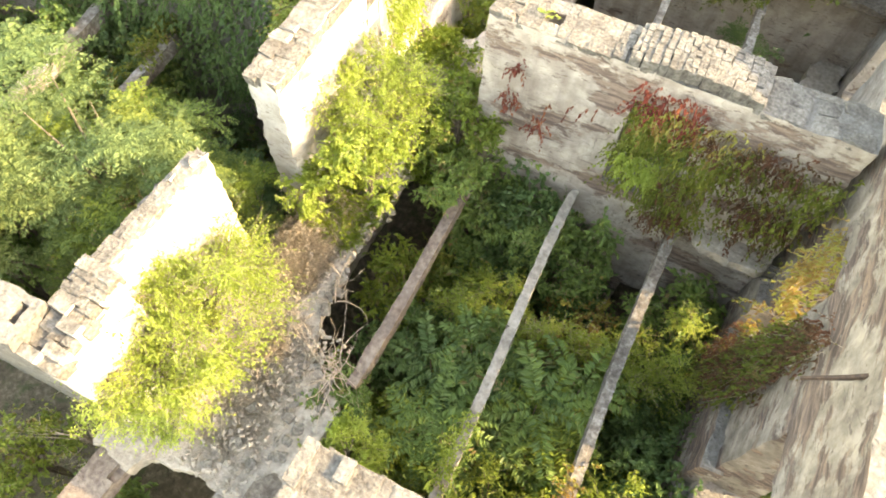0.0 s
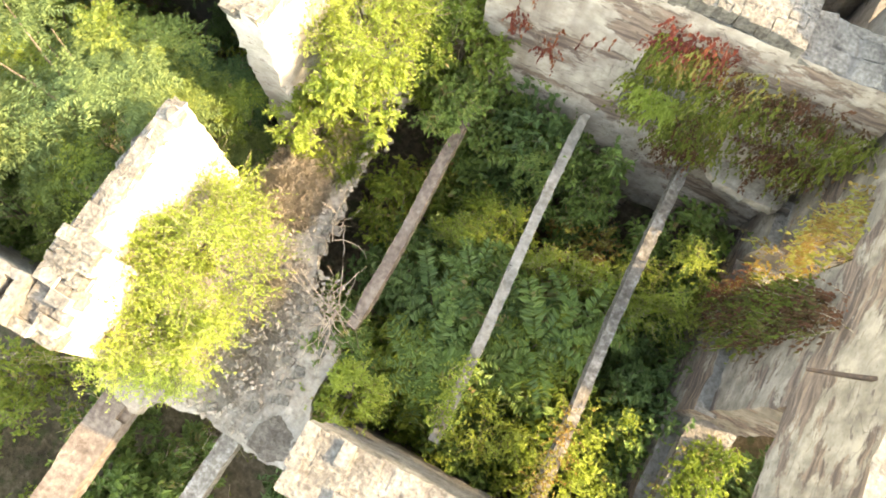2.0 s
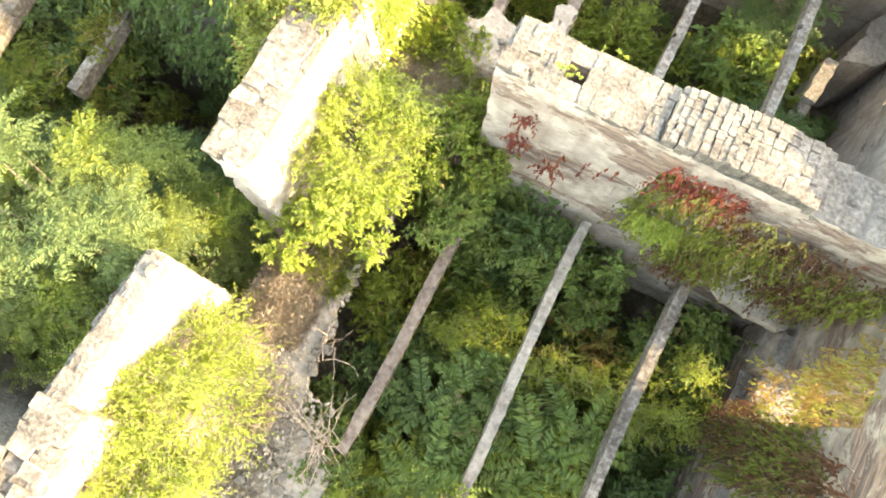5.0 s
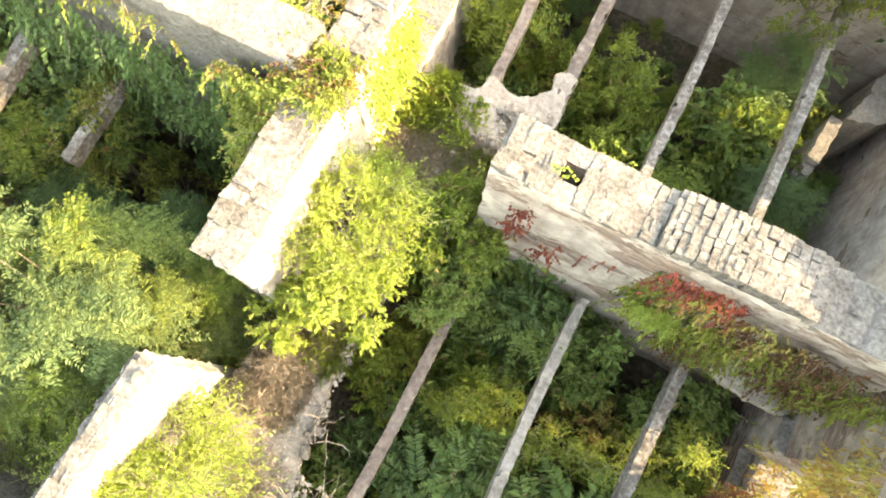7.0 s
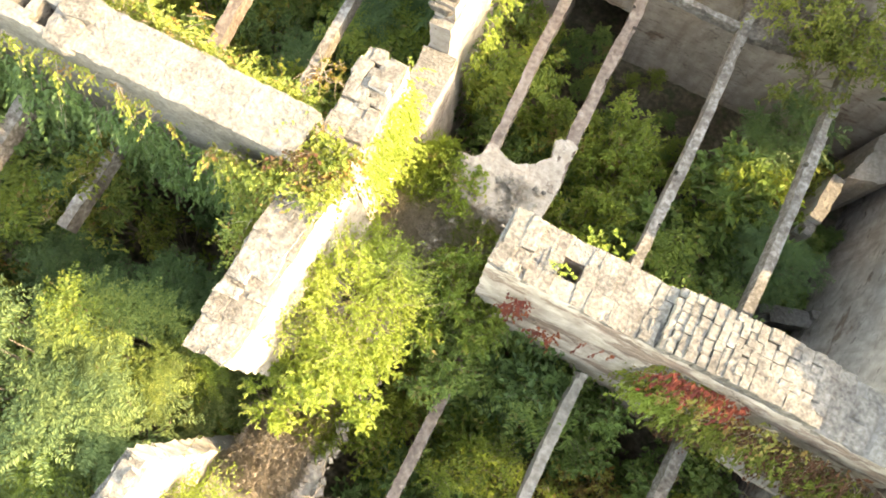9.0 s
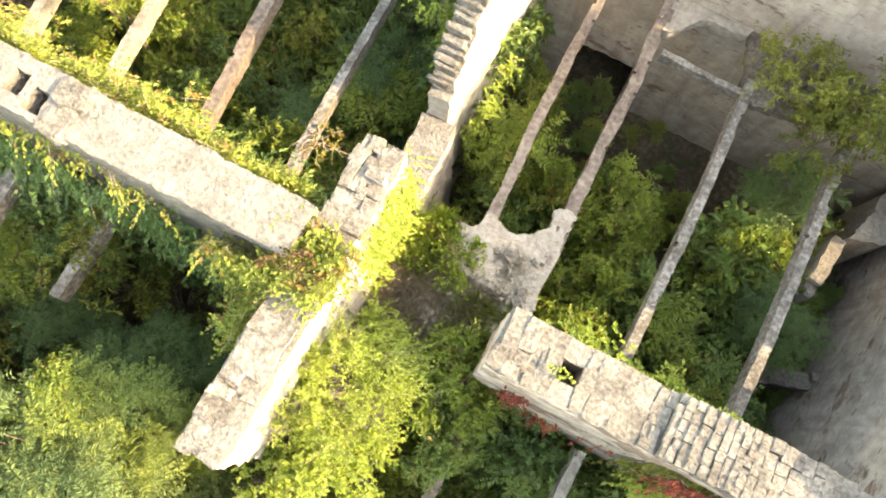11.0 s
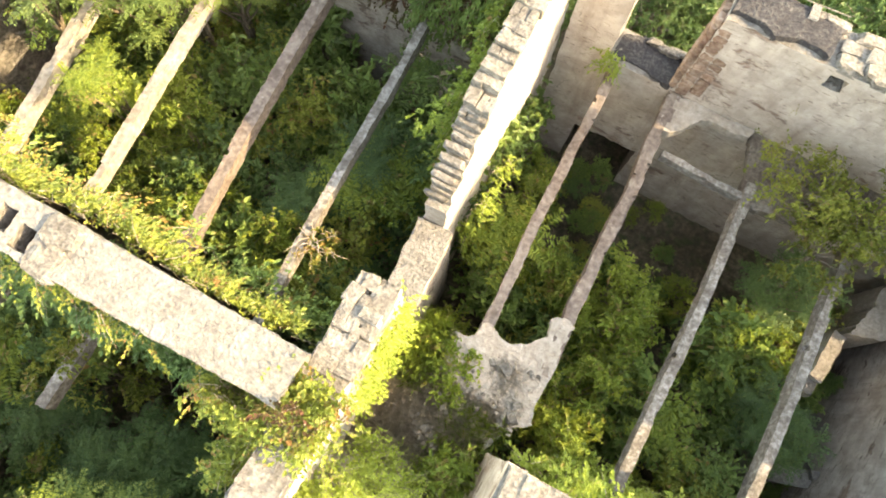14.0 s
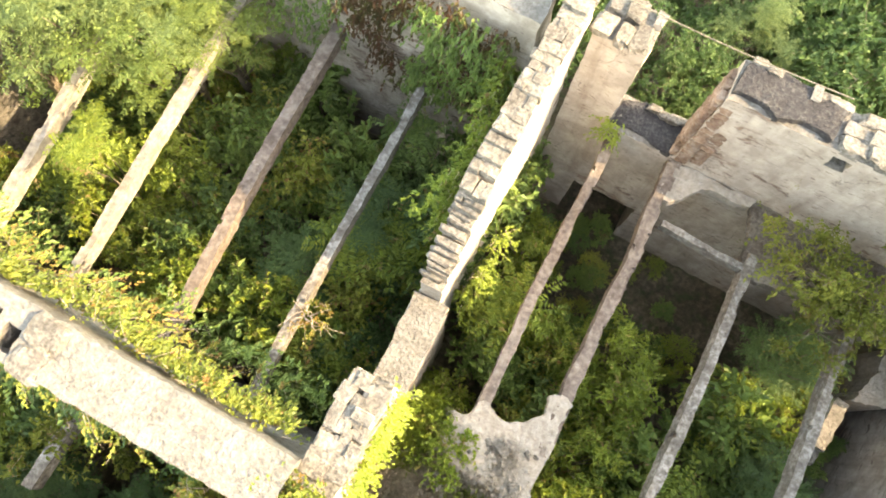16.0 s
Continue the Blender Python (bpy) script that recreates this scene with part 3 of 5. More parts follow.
wall("wall_north", (-6.4, 17.3), (7.0, 18.1), 0.9, Z0, [(0, 6.4), (1.1, 6.4), (1.14, 3.6), (2.65, 3.6), (2.7, 6.3), (4, 6.4), (13.4, 6.4)], PLASTER_END, "tall plastered end wall with an open window gap", seed=21, ragged=0.05, holes=[(1.0, 2.9, Z0, 0.5), (4.9, 5.25, 5.8, 6.15, 0, 0.5)])
wall("wall_northwest", (-7.2, 16.5), (-19, 15.7), 0.8, Z0, [(0, 6.9), (3, 6.6), (12, 6.4)], PLASTER_X, "stained plaster wall overgrown with creeper", seed=22, holes=[(1.6, 2.6, Z0, 1.4)])
wall("wall_south", (-1.85, -0.66), (3.7, -0.35), 0.86, Z0, [(0, 6.9), (5.6, 6.9)], STONE, "pale cross wall with bare stone top", seed=23)
wall("wall_far_west", (-19.2, -2), (-19.2, 16), 0.8, Z0, [(0, 5), (18, 5)], STONE, "outer wall hidden behind trees", seed=24)
wall("wall_low_north", (2.72, 13.5), (2.9, 15.2), 0.34, Z0, [(0, 0.7), (0.5, 1.0), (1.7, 1.1)], PALE_FACE, "low broken partition wall catching the sun", seed=25, ragged=0.08)
wall("wall_low_east", (2.9, 11.45), (4.15, 11.95), 0.42, Z0, [(0, 0.1), (1.3, 0.25)], STONE, "low rubble wall in the shaded room", seed=26)

# Unseen closed box behind the end wall, added to keep the doorway dark.
wall("wall_store_back", (-6.2, 20.2), (-2.7, 20.4), 0.3, Z0, [(0, 0.75), (3.5, 0.75)], PLASTER_X, "back wall of the dark room behind the end wall", seed=34, ragged=0.0)
wall("wall_store_west", (-6.0, 17.8), (-6.05, 20.05), 0.3, Z0, [(0, 0.75), (2.2, 0.75)], PLASTER_X, "side wall of the dark room behind the end wall", seed=35, ragged=0.0)
wall("wall_store_east", (-2.85, 18.0), (-2.9, 20.2), 0.3, Z0, [(0, 0.75), (2.2, 0.75)], PLASTER_X, "side wall of the dark room behind the end wall", seed=36, ragged=0.0)

# ---- floor slab and beams ----
slab("floor_slab", [(-5.95, -1.15), (-5.9, -1.75), (-5.2, -1.85), (-5.05, -1.95), (-4.95, -1.72), (-4.72, -1.56), (-4.4, -1.45), (-3.95, -1.36), (-3.6, -1.42), (-3.2, -1.45), (-3.05, -1.46), (-2.85, -1.36), (-2.62, -1.42), (-2.3, -1.3), (-1.95, -1.0), (-2.2, -0.75), (-2.45, -0.3), (-2.5, 0.2), (-2.55, 0.85), (-2.85, 1.2), (-3.5, 1.42), (-3.8, 2.1), (-3.95, 3.3), (-4.05, 5.0), (-3.9, 6.6), (-3.3, 7.2), (-3.3, 8.3), (-3.1, 8.75), (-2.8, 9.15), (-2.9, 9.7), (-3.0, 10.4), (-3.04, 11.3), (-3.22, 11.45), (-3.4, 11.25), (-3.36, 11.0), (-3.33, 10.8), (-3.6, 10.48), (-4.1, 10.28), (-4.38, 10.4), (-4.66, 10.35), (-4.62, 9.9), (-5.2, 9.9), (-5.85, 9.8), (-5.8, 9.0), (-5.5, 4.2)], 3.66, 0.3, SLAB, "broken concrete corridor slab strewn with rubble", lump=0.10)

FB = 3.6
for i, (a, b, w, m, lab) in enumerate([
        ((-2.57, 1.3), (-2.84, 6.75), 0.22, BEAM_BROWN, "narrow worn concrete floor beam"),
        ((-0.30, 0.3), (-0.76, 7.3), 0.20, BEAM_PALE, "narrow pale concrete floor beam"),
        ((1.72, 0.3), (1.42, 7.6), 0.21, BEAM, "narrow lichen-spotted concrete floor beam"),
        ((-4.44, 9.85), (-5.08, 16.9), 0.23, BEAM_BROWN, "crumbling concrete floor beam with bitten edges"),
        ((-3.02, 10.1), (-3.62, 17.1), 0.28, BEAM_BROWN, "wide crumbling concrete floor beam"),
        ((-0.75, 8.4), (-1.2, 16.0), 0.21, BEAM, "weathered concrete floor beam"),
        ((1.50, 8.4), (1.18, 16.0), 0.20, BEAM, "lichen-spotted concrete floor beam"),
        ((-14.95, 7.6), (-16.5, 15.2), 0.24, BEAM_PALE, "sunlit concrete floor beam"),
        ((-12.88, 7.8), (-13.95, 15.4), 0.20, BEAM_PALE, "sunlit concrete floor beam"),
        ((-10.5, 7.9), (-11.72, 16.0), 0.28, BEAM_BROWN, "wide concrete floor beam, partly in sun"),
        ((-8.36, 7.9), (-9.3, 16.0), 0.20, BEAM, "weathered concrete floor beam with dead twigs"),
        ((-10.87, 4.5), (-11.1, 7.0), 0.22, BEAM, "mossy concrete floor beam among trees"),
        ((-12.75, 1.5), (-13.3, 7.0), 0.30, BEAM, "grey concrete floor beam among trees"),
        ((-5.5, -6.5), (-5.42, -1.6), 0.60, BEAM_BROWN, "broad concrete rib springing from the slab"),
        ((-3.5, -6.5), (-3.38, -1.3), 0.32, BEAM, "concrete rib springing from the slab")]):
    beam(a, b, w, 0.38, FB, m, lab, 40 + i, 2.2 if "bitten" in lab or "crumbling" in lab else 0.4)
beam((-3.2, 15.6), (-1.15, 15.65), 0.14, 0.25, 3.55, BEAM, "thin tie beam between two floor beams", 70)

# remains of the floor along the end wall, with a hole in it
slab("floor_remnant", [(-1.95, 17.3), (-1.75, 16.8), (-1.45, 16.3), (-1.35, 15.5), (-0.9, 15.4), (0.4, 15.9), (2.0, 16.3), (4.4, 16.6), (4.4, 17.6)], 3.62, 0.28, EARTH, "earthy remnant of a concrete floor along the end wall", seed=9, lump=0.14)
slab("floor_corner", [(-3.75, 17.0), (-3.65, 16.2), (-3.25, 15.95), (-3.0, 16.55), (-2.65, 16.75), (-2.2, 16.85), (-1.7, 16.9), (-1.7, 17.2)], 3.63, 0.28, SLAB, "crumbled pale corner of the floor below the window gap", seed=14)
# Lid of the added box, shutting daylight out of the doorway.
slab("store_roof", [(-6.25, 17.8), (-2.65, 18.0), (-2.65, 20.6), (-6.25, 20.4)], 0.95, 0.24, EARTH, "added earth-covered roof that keeps the doorway dark", seed=19, lump=0.05, cat="roof")
slab("wall_cap_gap", [(-5.3, 16.98), (-3.72, 17.06), (-3.72, 17.86), (-5.3, 17.78)], 3.68, 0.16, GREY_TOP, "dark grey mortar in the window gap", seed=15, lump=0.05, cat="wall top")
slab("wall_cap_north", [(-3.72, 17.08), (-3.1, 17.06), (-2.4, 17.2), (-1.8, 17.12), (-1.7, 18.0), (-3.7, 17.9)], 6.46, 0.16, GREY_TOP, "dark blue-grey mortar on the end wall top", seed=16, lump=0.05, cat="wall top")
slab("floor_shelf", [(3.0, 15.3), (3.9, 15.6), (4.4, 16.2), (4.3, 17.2), (3.5, 17.2)], 1.0, 2.4, SLAB, "pale plastered ledge in the room corner", seed=18, lump=0.04)


slab("slab_patch", [(-3.1, -1.4), (-2.6, -1.42), (-2.0, -1.05), (-2.25, -0.72), (-2.8, -0.55), (-3.0, -0.9)], 3.74, 0.14, EARTH, "dark weathered patch of the slab beside the cross wall", seed=21, lump=0.04)
slab("floor_ledge", [(1.7, 7.62), (1.9, 7.2), (2.6, 7.05), (3.4, 7.15), (3.4, 7.75)], 3.84, 0.24, SLAB, "pale remnant of floor along the cross wall", seed=8)


# ---- loose and laid stones ----
def stone_mesh(seed, mat, worn=0.15):
    """A worn block of unit size."""
    r = np.random.RandomState(seed)
    bm = bmesh.new()
    bmesh.ops.create_cube(bm, size=1.0)
    bmesh.ops.bevel(bm, geom=bm.edges[:], offset=worn, segments=1, affect="EDGES")
    for v in bm.verts:
        v.co += Vector(r.normal(size=3) * 0.42 * worn)
    me = bpy.data.meshes.new("stone")
    bm.to_mesh(me)
    bm.free()
    me.materials.append(mat)
    return me


PALE_STONES = [stone_mesh(500 + i, BLOCK) for i in range(8)]
LAID_STONES = [stone_mesh(510 + i, BLOCK, 0.07) for i in range(10)]
ARCH_STONES = [stone_mesh(540 + i, BLOCK, 0.05) for i in range(8)]
RED_STONES = [stone_mesh(530 + i, BRICK) for i in range(4)]
laid = np.random.RandomState(12)


def stone(parent, x, y, z, sx, sy, sz, turn, meshes=PALE_STONES, name="stone", tilt=1.8):
    ob = new(name, meshes[laid.randint(len(meshes))])
    ob.parent = parent
    ob.matrix_basis = pose(x, y, z, laid.normal() * tilt, laid.normal() * tilt, turn) @ Matrix.Diagonal((sx, sy, sz, 1))
    return ob


def courses(parent, p0, p1, width, z_of, row, per_row, high=0.2, meshes=PALE_STONES, gap=-0.02, loose=0.02, skip=0.0, name="stone", shift=0.22):
    """Rows of stones laid across a wall top from p0 to p1; z_of: height along it."""
    p0, p1 = Vector(p0), Vector(p1)
    L = (p1 - p0).length
    d = (p1 - p0) / L
    nrm = Vector((-d.y, d.x))
    turn = math.degrees(math.atan2(d.y, d.x))
    at = 0.0
    while at < L - row * 0.4:
        step = row * (0.65 + 0.7 * laid.rand())
        n = max(1, per_row + laid.randint(-1, 2)) if per_row > 1 else 1
        cuts = np.cumsum(0.6 + 0.8 * laid.rand(n))
        cuts = np.concatenate([[0], cuts / cuts[-1]]) - 0.5
        for a, b in zip(cuts[:-1], cuts[1:]):
            if laid.rand() < skip:
                continue
            c = p0 + d * min(L - step / 2, max(step / 2, at + step / 2 + laid.normal() * shift * step)) + nrm * ((a + b) / 2 * width)
            stone(parent, c.x + laid.normal() * loose, c.y + laid.normal() * loose, z_of(at + step / 2) + laid.normal() * loose - 0.03, (step - gap) * (1 + shift * (laid.rand() - 0.3)), (b - a) * width - gap, high, turn + laid.normal() * (0.5 + 10 * shift), meshes, name)
        at += step


arch = lambda s: 7.28 + 0.16 * math.sin(min(1, max(0, s / 2.45)) * math.pi)
courses(W["wall_cross_east"], (-0.72, 7.93), (1.55, 8.06), 0.92, arch, 0.13, 5, 0.26, ARCH_STONES, gap=-0.002, loose=0.006, name="arch_stone", shift=0.03)
courses(W["wall_cross_east"], (-3.22, 7.79), (-2.7, 7.82), 0.88, lambda s: 7.28, 0.24, 3, 0.16, LAID_STONES, gap=-0.01, loose=0.015)
courses(W["wall_cross_east"], (-2.72, 7.81), (-2.35, 7.84), 0.86, lambda s: 7.25, 0.2, 4, 0.12, LAID_STONES, gap=-0.03, loose=0.006)
courses(W["wall_cross_east"], (-1.98, 7.85), (-1.0, 7.9), 0.86, lambda s: 7.24, 0.22, 4, 0.12, LAID_STONES, gap=-0.04, loose=0.005)
courses(W["wall_cross_east"], (-1.0, 7.9), (-0.74, 7.92), 0.86, lambda s: 7.25, 0.14, 4, 0.16, LAID_STONES, gap=-0.01, loose=0.01)
courses(W["wall_cross_east"], (1.6, 8.06), (3.3, 8.15), 0.88, lambda s: 7.235, 0.36, 2, 0.14, gap=0.0, loose=0.01)
courses(W["wall_spine_middle"], (-5.94, 4.28), (-6.02, 7.1), 0.64, lambda s: 6.86 + 0.09 * s - 0.03 * max(0, s - 1.5), 0.3, 2, 0.24, LAID_STONES, gap=-0.05, loose=0.014)
courses(W["wall_spine_junction"], (-6.1, 7.9), (-6.23, 9.5), 0.66, lambda s: 6.83, 0.24, 3, 0.24, LAID_STONES, gap=-0.045, loose=0.014)
courses(W["wall_spine_south"], (-5.92, 0.35), (-5.905, 2.6), 0.24, lambda s: 6.79, 0.2, 2, 0.2, LAID_STONES, gap=-0.06, loose=0.007, shift=0.12)
courses(W["wall_spine_pier"], (-5.83, -1.15), (-5.84, 0.33), 0.62, lambda s: 6.3 + 0.06 * int(s / 0.17), 0.14, 3, 0.3, LAID_STONES, gap=-0.04, loose=0.014, shift=0.16)
courses(W["wall_south"], (-1.8, -0.66), (1.5, -0.47), 0.84, lambda s: 6.86, 0.26, 3, 0.2, LAID_STONES, gap=-0.06, loose=0.008, shift=0.1)
steps_up = lambda s: 0.14 + np.interp(s, [0, 0.1, 0.9, 1.8, 2.6, 5.5], [4.7, 5.4, 6.0, 6.8, 7.05, 7.15])
courses(W["wall_spine_north"], (-6.47, 11.55), (-6.53, 12.7), 0.48, steps_up, 0.125, 1, 0.2, gap=0.02, loose=0.015, shift=0.0)
courses(W["wall_spine_north"], (-6.53, 12.7), (-6.75, 16.9), 0.46, lambda s: steps_up(s + 1.15) + 0.03 * math.sin(7 * s), 0.24, 2, 0.22, LAID_STONES, gap=-0.02, loose=0.014, shift=0.08)
courses(W["wall_north"], (-3.65, 17.84), (-1.7, 17.95), 0.14, lambda s: 6.46, 0.34, 1, 0.1, loose=0.02, skip=0.2)
courses(W["wall_north"], (-1.7, 17.6), (5.5, 18.0), 0.86, lambda s: 6.4, 0.36, 2, 0.2, loose=0.03)
courses(W["wall_north"], (-5.2, 17.74), (-3.75, 17.82), 0.16, lambda s: 3.72, 0.4, 1, 0.14, loose=0.02, skip=0.25)
courses(W["wall_north"], (-6.4, 17.3), (-5.4, 17.36), 0.86, lambda s: 6.42, 0.3, 2, 0.2, loose=0.03)
for i in range(13):
    # brown masonry of the window jamb
    for k in range(3):
        stone(W["wall_north"], -3.77, 17.17 + 0.27 * k, 3.75 + 0.19 * i, 0.16, 0.26, 0.18, 3, RED_STONES, "jamb_stone")
for i in range(12):
    # toothed brown masonry on the wall face beside the jamb
    for k in range(1 + laid.randint(2)):
        stone(W["wall_north"], -3.55 + 0.27 * k, 17.03 + 0.016 * k, 3.75 + 0.2 * i, 0.26, 0.1, 0.18, 3.4, RED_STONES, "jamb_stone")
courses(W["wall_cross_west"], (-10.2, 7.32), (-10.6, 7.3), 0.8, lambda s: 7.3, 0.35, 3, 0.14, loose=0.03, skip=0.3)

# rubble on the slab
rub = np.random.RandomState(41)
V, F = [], []
base = PALE_STONES[0]
bv = np.array([v.co[:] for v in base.vertices])
bf = [tuple(p.vertices) for p in base.polygons]
tri = []
for f in bf:
    for q in range(1, len(f) - 1):
        tri.append((f[0], f[q], f[q + 1]))
tri = np.array(tri)
n0 = 0
for i in range(1900):
    zone = rub.rand()
    x, y = (-4.5 + 1.6 * rub.rand(), -1.3 + 3.2 * rub.rand()) if zone < 0.6 else ((-4.9 + 1.0 * rub.rand(), 1.8 + 3.6 * rub.rand()) if zone < 0.86 else (-4.5 + 1.5 * rub.rand(), 8.7 + 1.4 * rub.rand()))
    sz = 0.018 + 0.07 * rub.rand() ** 3
    m = np.array(Euler(rub.rand(3) * 6.28).to_matrix())
    V.append((bv * sz * [1, 1.3, 0.7]) @ m.T + [x, y, 3.68 + sz * 0.15])
    F.append(tri + n0)
    n0 += len(bv)
tagged(new("rubble", mesh_np("rubble", np.concatenate(V), np.concatenate(F), SLAB)), "loose mortar and stone rubble on the slab", "rubble", kind="stuff")

# larger loose stones on the slab
for i in range(64):
    zone = i % 4
    x, y = ((-4.0 + 0.25 * rub.rand(), 1.9 + 3.0 * rub.rand()), (-4.4 + 1.7 * rub.rand(), -1.1 + 2.2 * rub.rand()), (-4.4 + 1.3 * rub.rand(), 8.8 + 1.2 * rub.rand()), (-3.6 + 0.9 * rub.rand(), 0.3 + 1.0 * rub.rand()))[zone]
    k = 0.07 + 0.12 * rub.rand() ** 2
    ob = new("loose_stone", PALE_STONES[i % 8])
    ob.matrix_basis = pose(x, y, 3.68 + 0.2 * k, rub.rand() * 12, rub.rand() * 12, rub.rand() * 360) @ Matrix.Diagonal((k * 1.3, k, k * 0.7, 1))
    tagged(ob, "loose pale limestone lying on the broken slab", "stone", "loose stones on the slab")

# ---- plants ----
placed = np.random.RandomState(77)


def sprigs(r, centres, radii, twigs, per, middle):
    """Leaf places along short twigs that leave the clumps outwards."""
    pick = r.randint(len(centres), size=twigs)
    way = (centres[pick] - middle) * 0.7 / (np.abs(centres).max() + 1e-6) + r.normal(size=(twigs, 3)) * 0.6 + [0, 0, 0.25]
    way /= np.linalg.norm(way, axis=1, keepdims=True)
    start = centres[pick] + r.normal(size=(twigs, 3)) * radii[pick][:, None] * 0.35
    ln = radii[pick] * (0.6 + 0.9 * r.rand(twigs))
    P, O, T = [], [], []
    for j in range(per):
        f = (j + 0.6) / per
        P.append(start + way * (ln * f)[:, None] - np.array([0, 0, 1]) * (0.18 * ln * f * f)[:, None])
        O.append(way * 0.6 + r.normal(size=(twigs, 3)) * 0.65)
    T = [[(*a, 0.006), (*(a + w * l), 0.002)] for a, w, l in list(zip(start, way, ln))[::3]]
    return np.concatenate(P), np.concatenate(O), T


def plant_meshes(seed, radius, height, clumps, twigs, per, leaf, mat, base=0.2, wood=BARK, thick=0.03, kind="leaf", squash=1.0, wide=0.5, flat=0.45):
    """Stems and crown of a shrub or tree that stands on z = 0, with leaves on twigs."""
    r = np.random.RandomState(seed)
    ang, rr = r.rand(clumps) * 6.283, radius * np.sqrt(r.rand(clumps))
    zz = height * (base + (1 - base) * (0.25 + 0.75 * r.rand(clumps)) * (1 - flat * (rr / radius) ** 2))
    centres = np.stack([rr * np.cos(ang), rr * np.sin(ang) * squash, zz], 1)
    radii = radius * (0.22 + 0.2 * r.rand(clumps))
    middle = np.array([0, 0, height * 0.4])
    if kind == "frond":
        pick = np.repeat(np.arange(clumps), per)
        a = np.tile(np.arange(per) / per * 6.283, clumps) + r.rand(clumps * per) * 0.6
        up = 0.15 + 0.5 * r.rand(clumps * per)
        out = np.stack([np.cos(a), np.sin(a), up], 1)
        V, F = fronds(centres[pick], out, leaf, r, 9) if leaf < 0.5 else fronds(centres[pick], out, leaf, r, 14, 0.22, 0.165, 0.14)
        T = []
    else:
        P, O, T = sprigs(r, centres, radii, twigs, per, middle)
        P[:, 2] = np.maximum(P[:, 2], 0.03)
        V, F = leaves(P, O, leaf, r, 0.3, wide)
    paths = list(T)
    for c in centres[:24 if thick < 0.08 else 7]:
        fork = np.array([c[0] * 0.12, c[1] * 0.12, c[2] * 0.6])
        paths.append([(0, 0, -0.1, thick), (*fork, thick * 0.7), (*(fork * 0.4 + c * [0.6, 0.6, 0.56] + r.normal(size=3) * 0.05), thick * 0.3), (*(c * [1, 1, 0.95]), thick * 0.08)])
    sv, sf = tubes(paths, 4)
    return mesh_np("stem", sv, sf, wood, True), mesh_np("crown", V, F, mat)


def scatter(protos, spots):
    """Copies of the plants at x, y, z with a size; the first ones are taken away."""
    for i, (x, y, z, sc) in enumerate(spots):
        c = copy_thing(protos[i % len(protos)], pose(x, y, z, 0, 0, placed.rand() * 360))
        c.scale = (sc, sc, sc * (0.85 + 0.3 * placed.rand()))
    for ob in protos:
        for o in (*ob.children_recursive, ob):
            bpy.data.objects.remove(o)


def field(x0, x1, y0, y1, n, lo=0.75, hi=1.35):
    return [(x0 + (x1 - x0) * placed.rand(), y0 + (y1 - y0) * placed.rand(), GROUND - 0.05, lo + (hi - lo) * placed.rand()) for _ in range(n)]


rooms = field(-3.5, 3.3, 0.3, 7.1, 38, 0.8, 1.15) + field(-5.6, 4.0, 8.7, 16.6, 50, 0.7, 1.1) + field(-18, -7.0, 8.3, 15.4, 66, 0.75, 1.15) + field(-18, -7.0, -0.3, 6.8, 50, 0.7, 1.1) + field(-11, 5, -9, -1.3, 36, 0.7, 1.1)
rooms = [q for i, q in enumerate(rooms) if not (-5.6 < q[0] < 0.2 and q[1] > 13.7) and not (0 < q[0] < 2.0 and 13.4 < q[1] < 17 and i % 2)]
rooms = [(x, y, z, k * 0.55 if -12.5 < x < -6.8 and 4.0 < y < 6.9 else k) for x, y, z, k in rooms if not (-11.6 < x < -6.9 and 4.6 < y < 7.0)]
rooms = [(x, y, z, k * 0.45 if x > 2.3 and 10.5 < y < 16.6 else k) for x, y, z, k in rooms]
rooms += [(-16.4, 10.6, GROUND, 1.0), (-17.2, 11.8, GROUND, 1.0), (-15.9, 11.8, GROUND, 0.9), (-5.2, 14.6, GROUND, 0.55), (-5.4, 15.6, GROUND, 0.5), (-0.6, 14.6, GROUND, 0.5), (-2.5, 14.3, GROUND, 0.5)] + [(-5.5 + 5.2 * placed.rand(), 13.9 + 2.6 * placed.rand(), GROUND, 0.22 + 0.16 * placed.rand()) for _ in range(26)]
rooms = [(x, y, z, k * 0.5 if x > 1.9 and 3.0 < y < 5.0 else k) for x, y, z, k in rooms]
placed.shuffle(rooms)
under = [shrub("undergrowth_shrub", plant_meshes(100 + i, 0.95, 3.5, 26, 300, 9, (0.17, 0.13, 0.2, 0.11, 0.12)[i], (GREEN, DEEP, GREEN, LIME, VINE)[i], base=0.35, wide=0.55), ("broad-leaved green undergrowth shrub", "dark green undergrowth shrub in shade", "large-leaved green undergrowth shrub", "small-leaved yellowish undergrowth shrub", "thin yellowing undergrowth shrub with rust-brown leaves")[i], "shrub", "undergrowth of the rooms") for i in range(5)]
scatter(under, rooms)
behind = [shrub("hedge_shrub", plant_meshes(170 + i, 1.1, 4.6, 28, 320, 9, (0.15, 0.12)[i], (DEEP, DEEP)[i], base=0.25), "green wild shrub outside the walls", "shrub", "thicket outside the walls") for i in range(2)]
scatter(behind, [q for q in field(-9, 13, 18.8, 30, 110, 0.9, 1.4) if not (-7.2 < q[0] < -1.8 and q[1] < 21.2)] + [(-5.5, 18.7, 0.9, 0.55), (-4.6, 19.2, 0.9, 0.6), (-3.6, 18.9, 0.9, 0.55), (-5.2, 19.9, 0.9, 0.7), (-3.9, 20.0, 0.9, 0.7), (-3.2, 19.6, 0.9, 0.5)] + field(6.0, 12.0, -5, 17, 70, 0.7, 1.1))
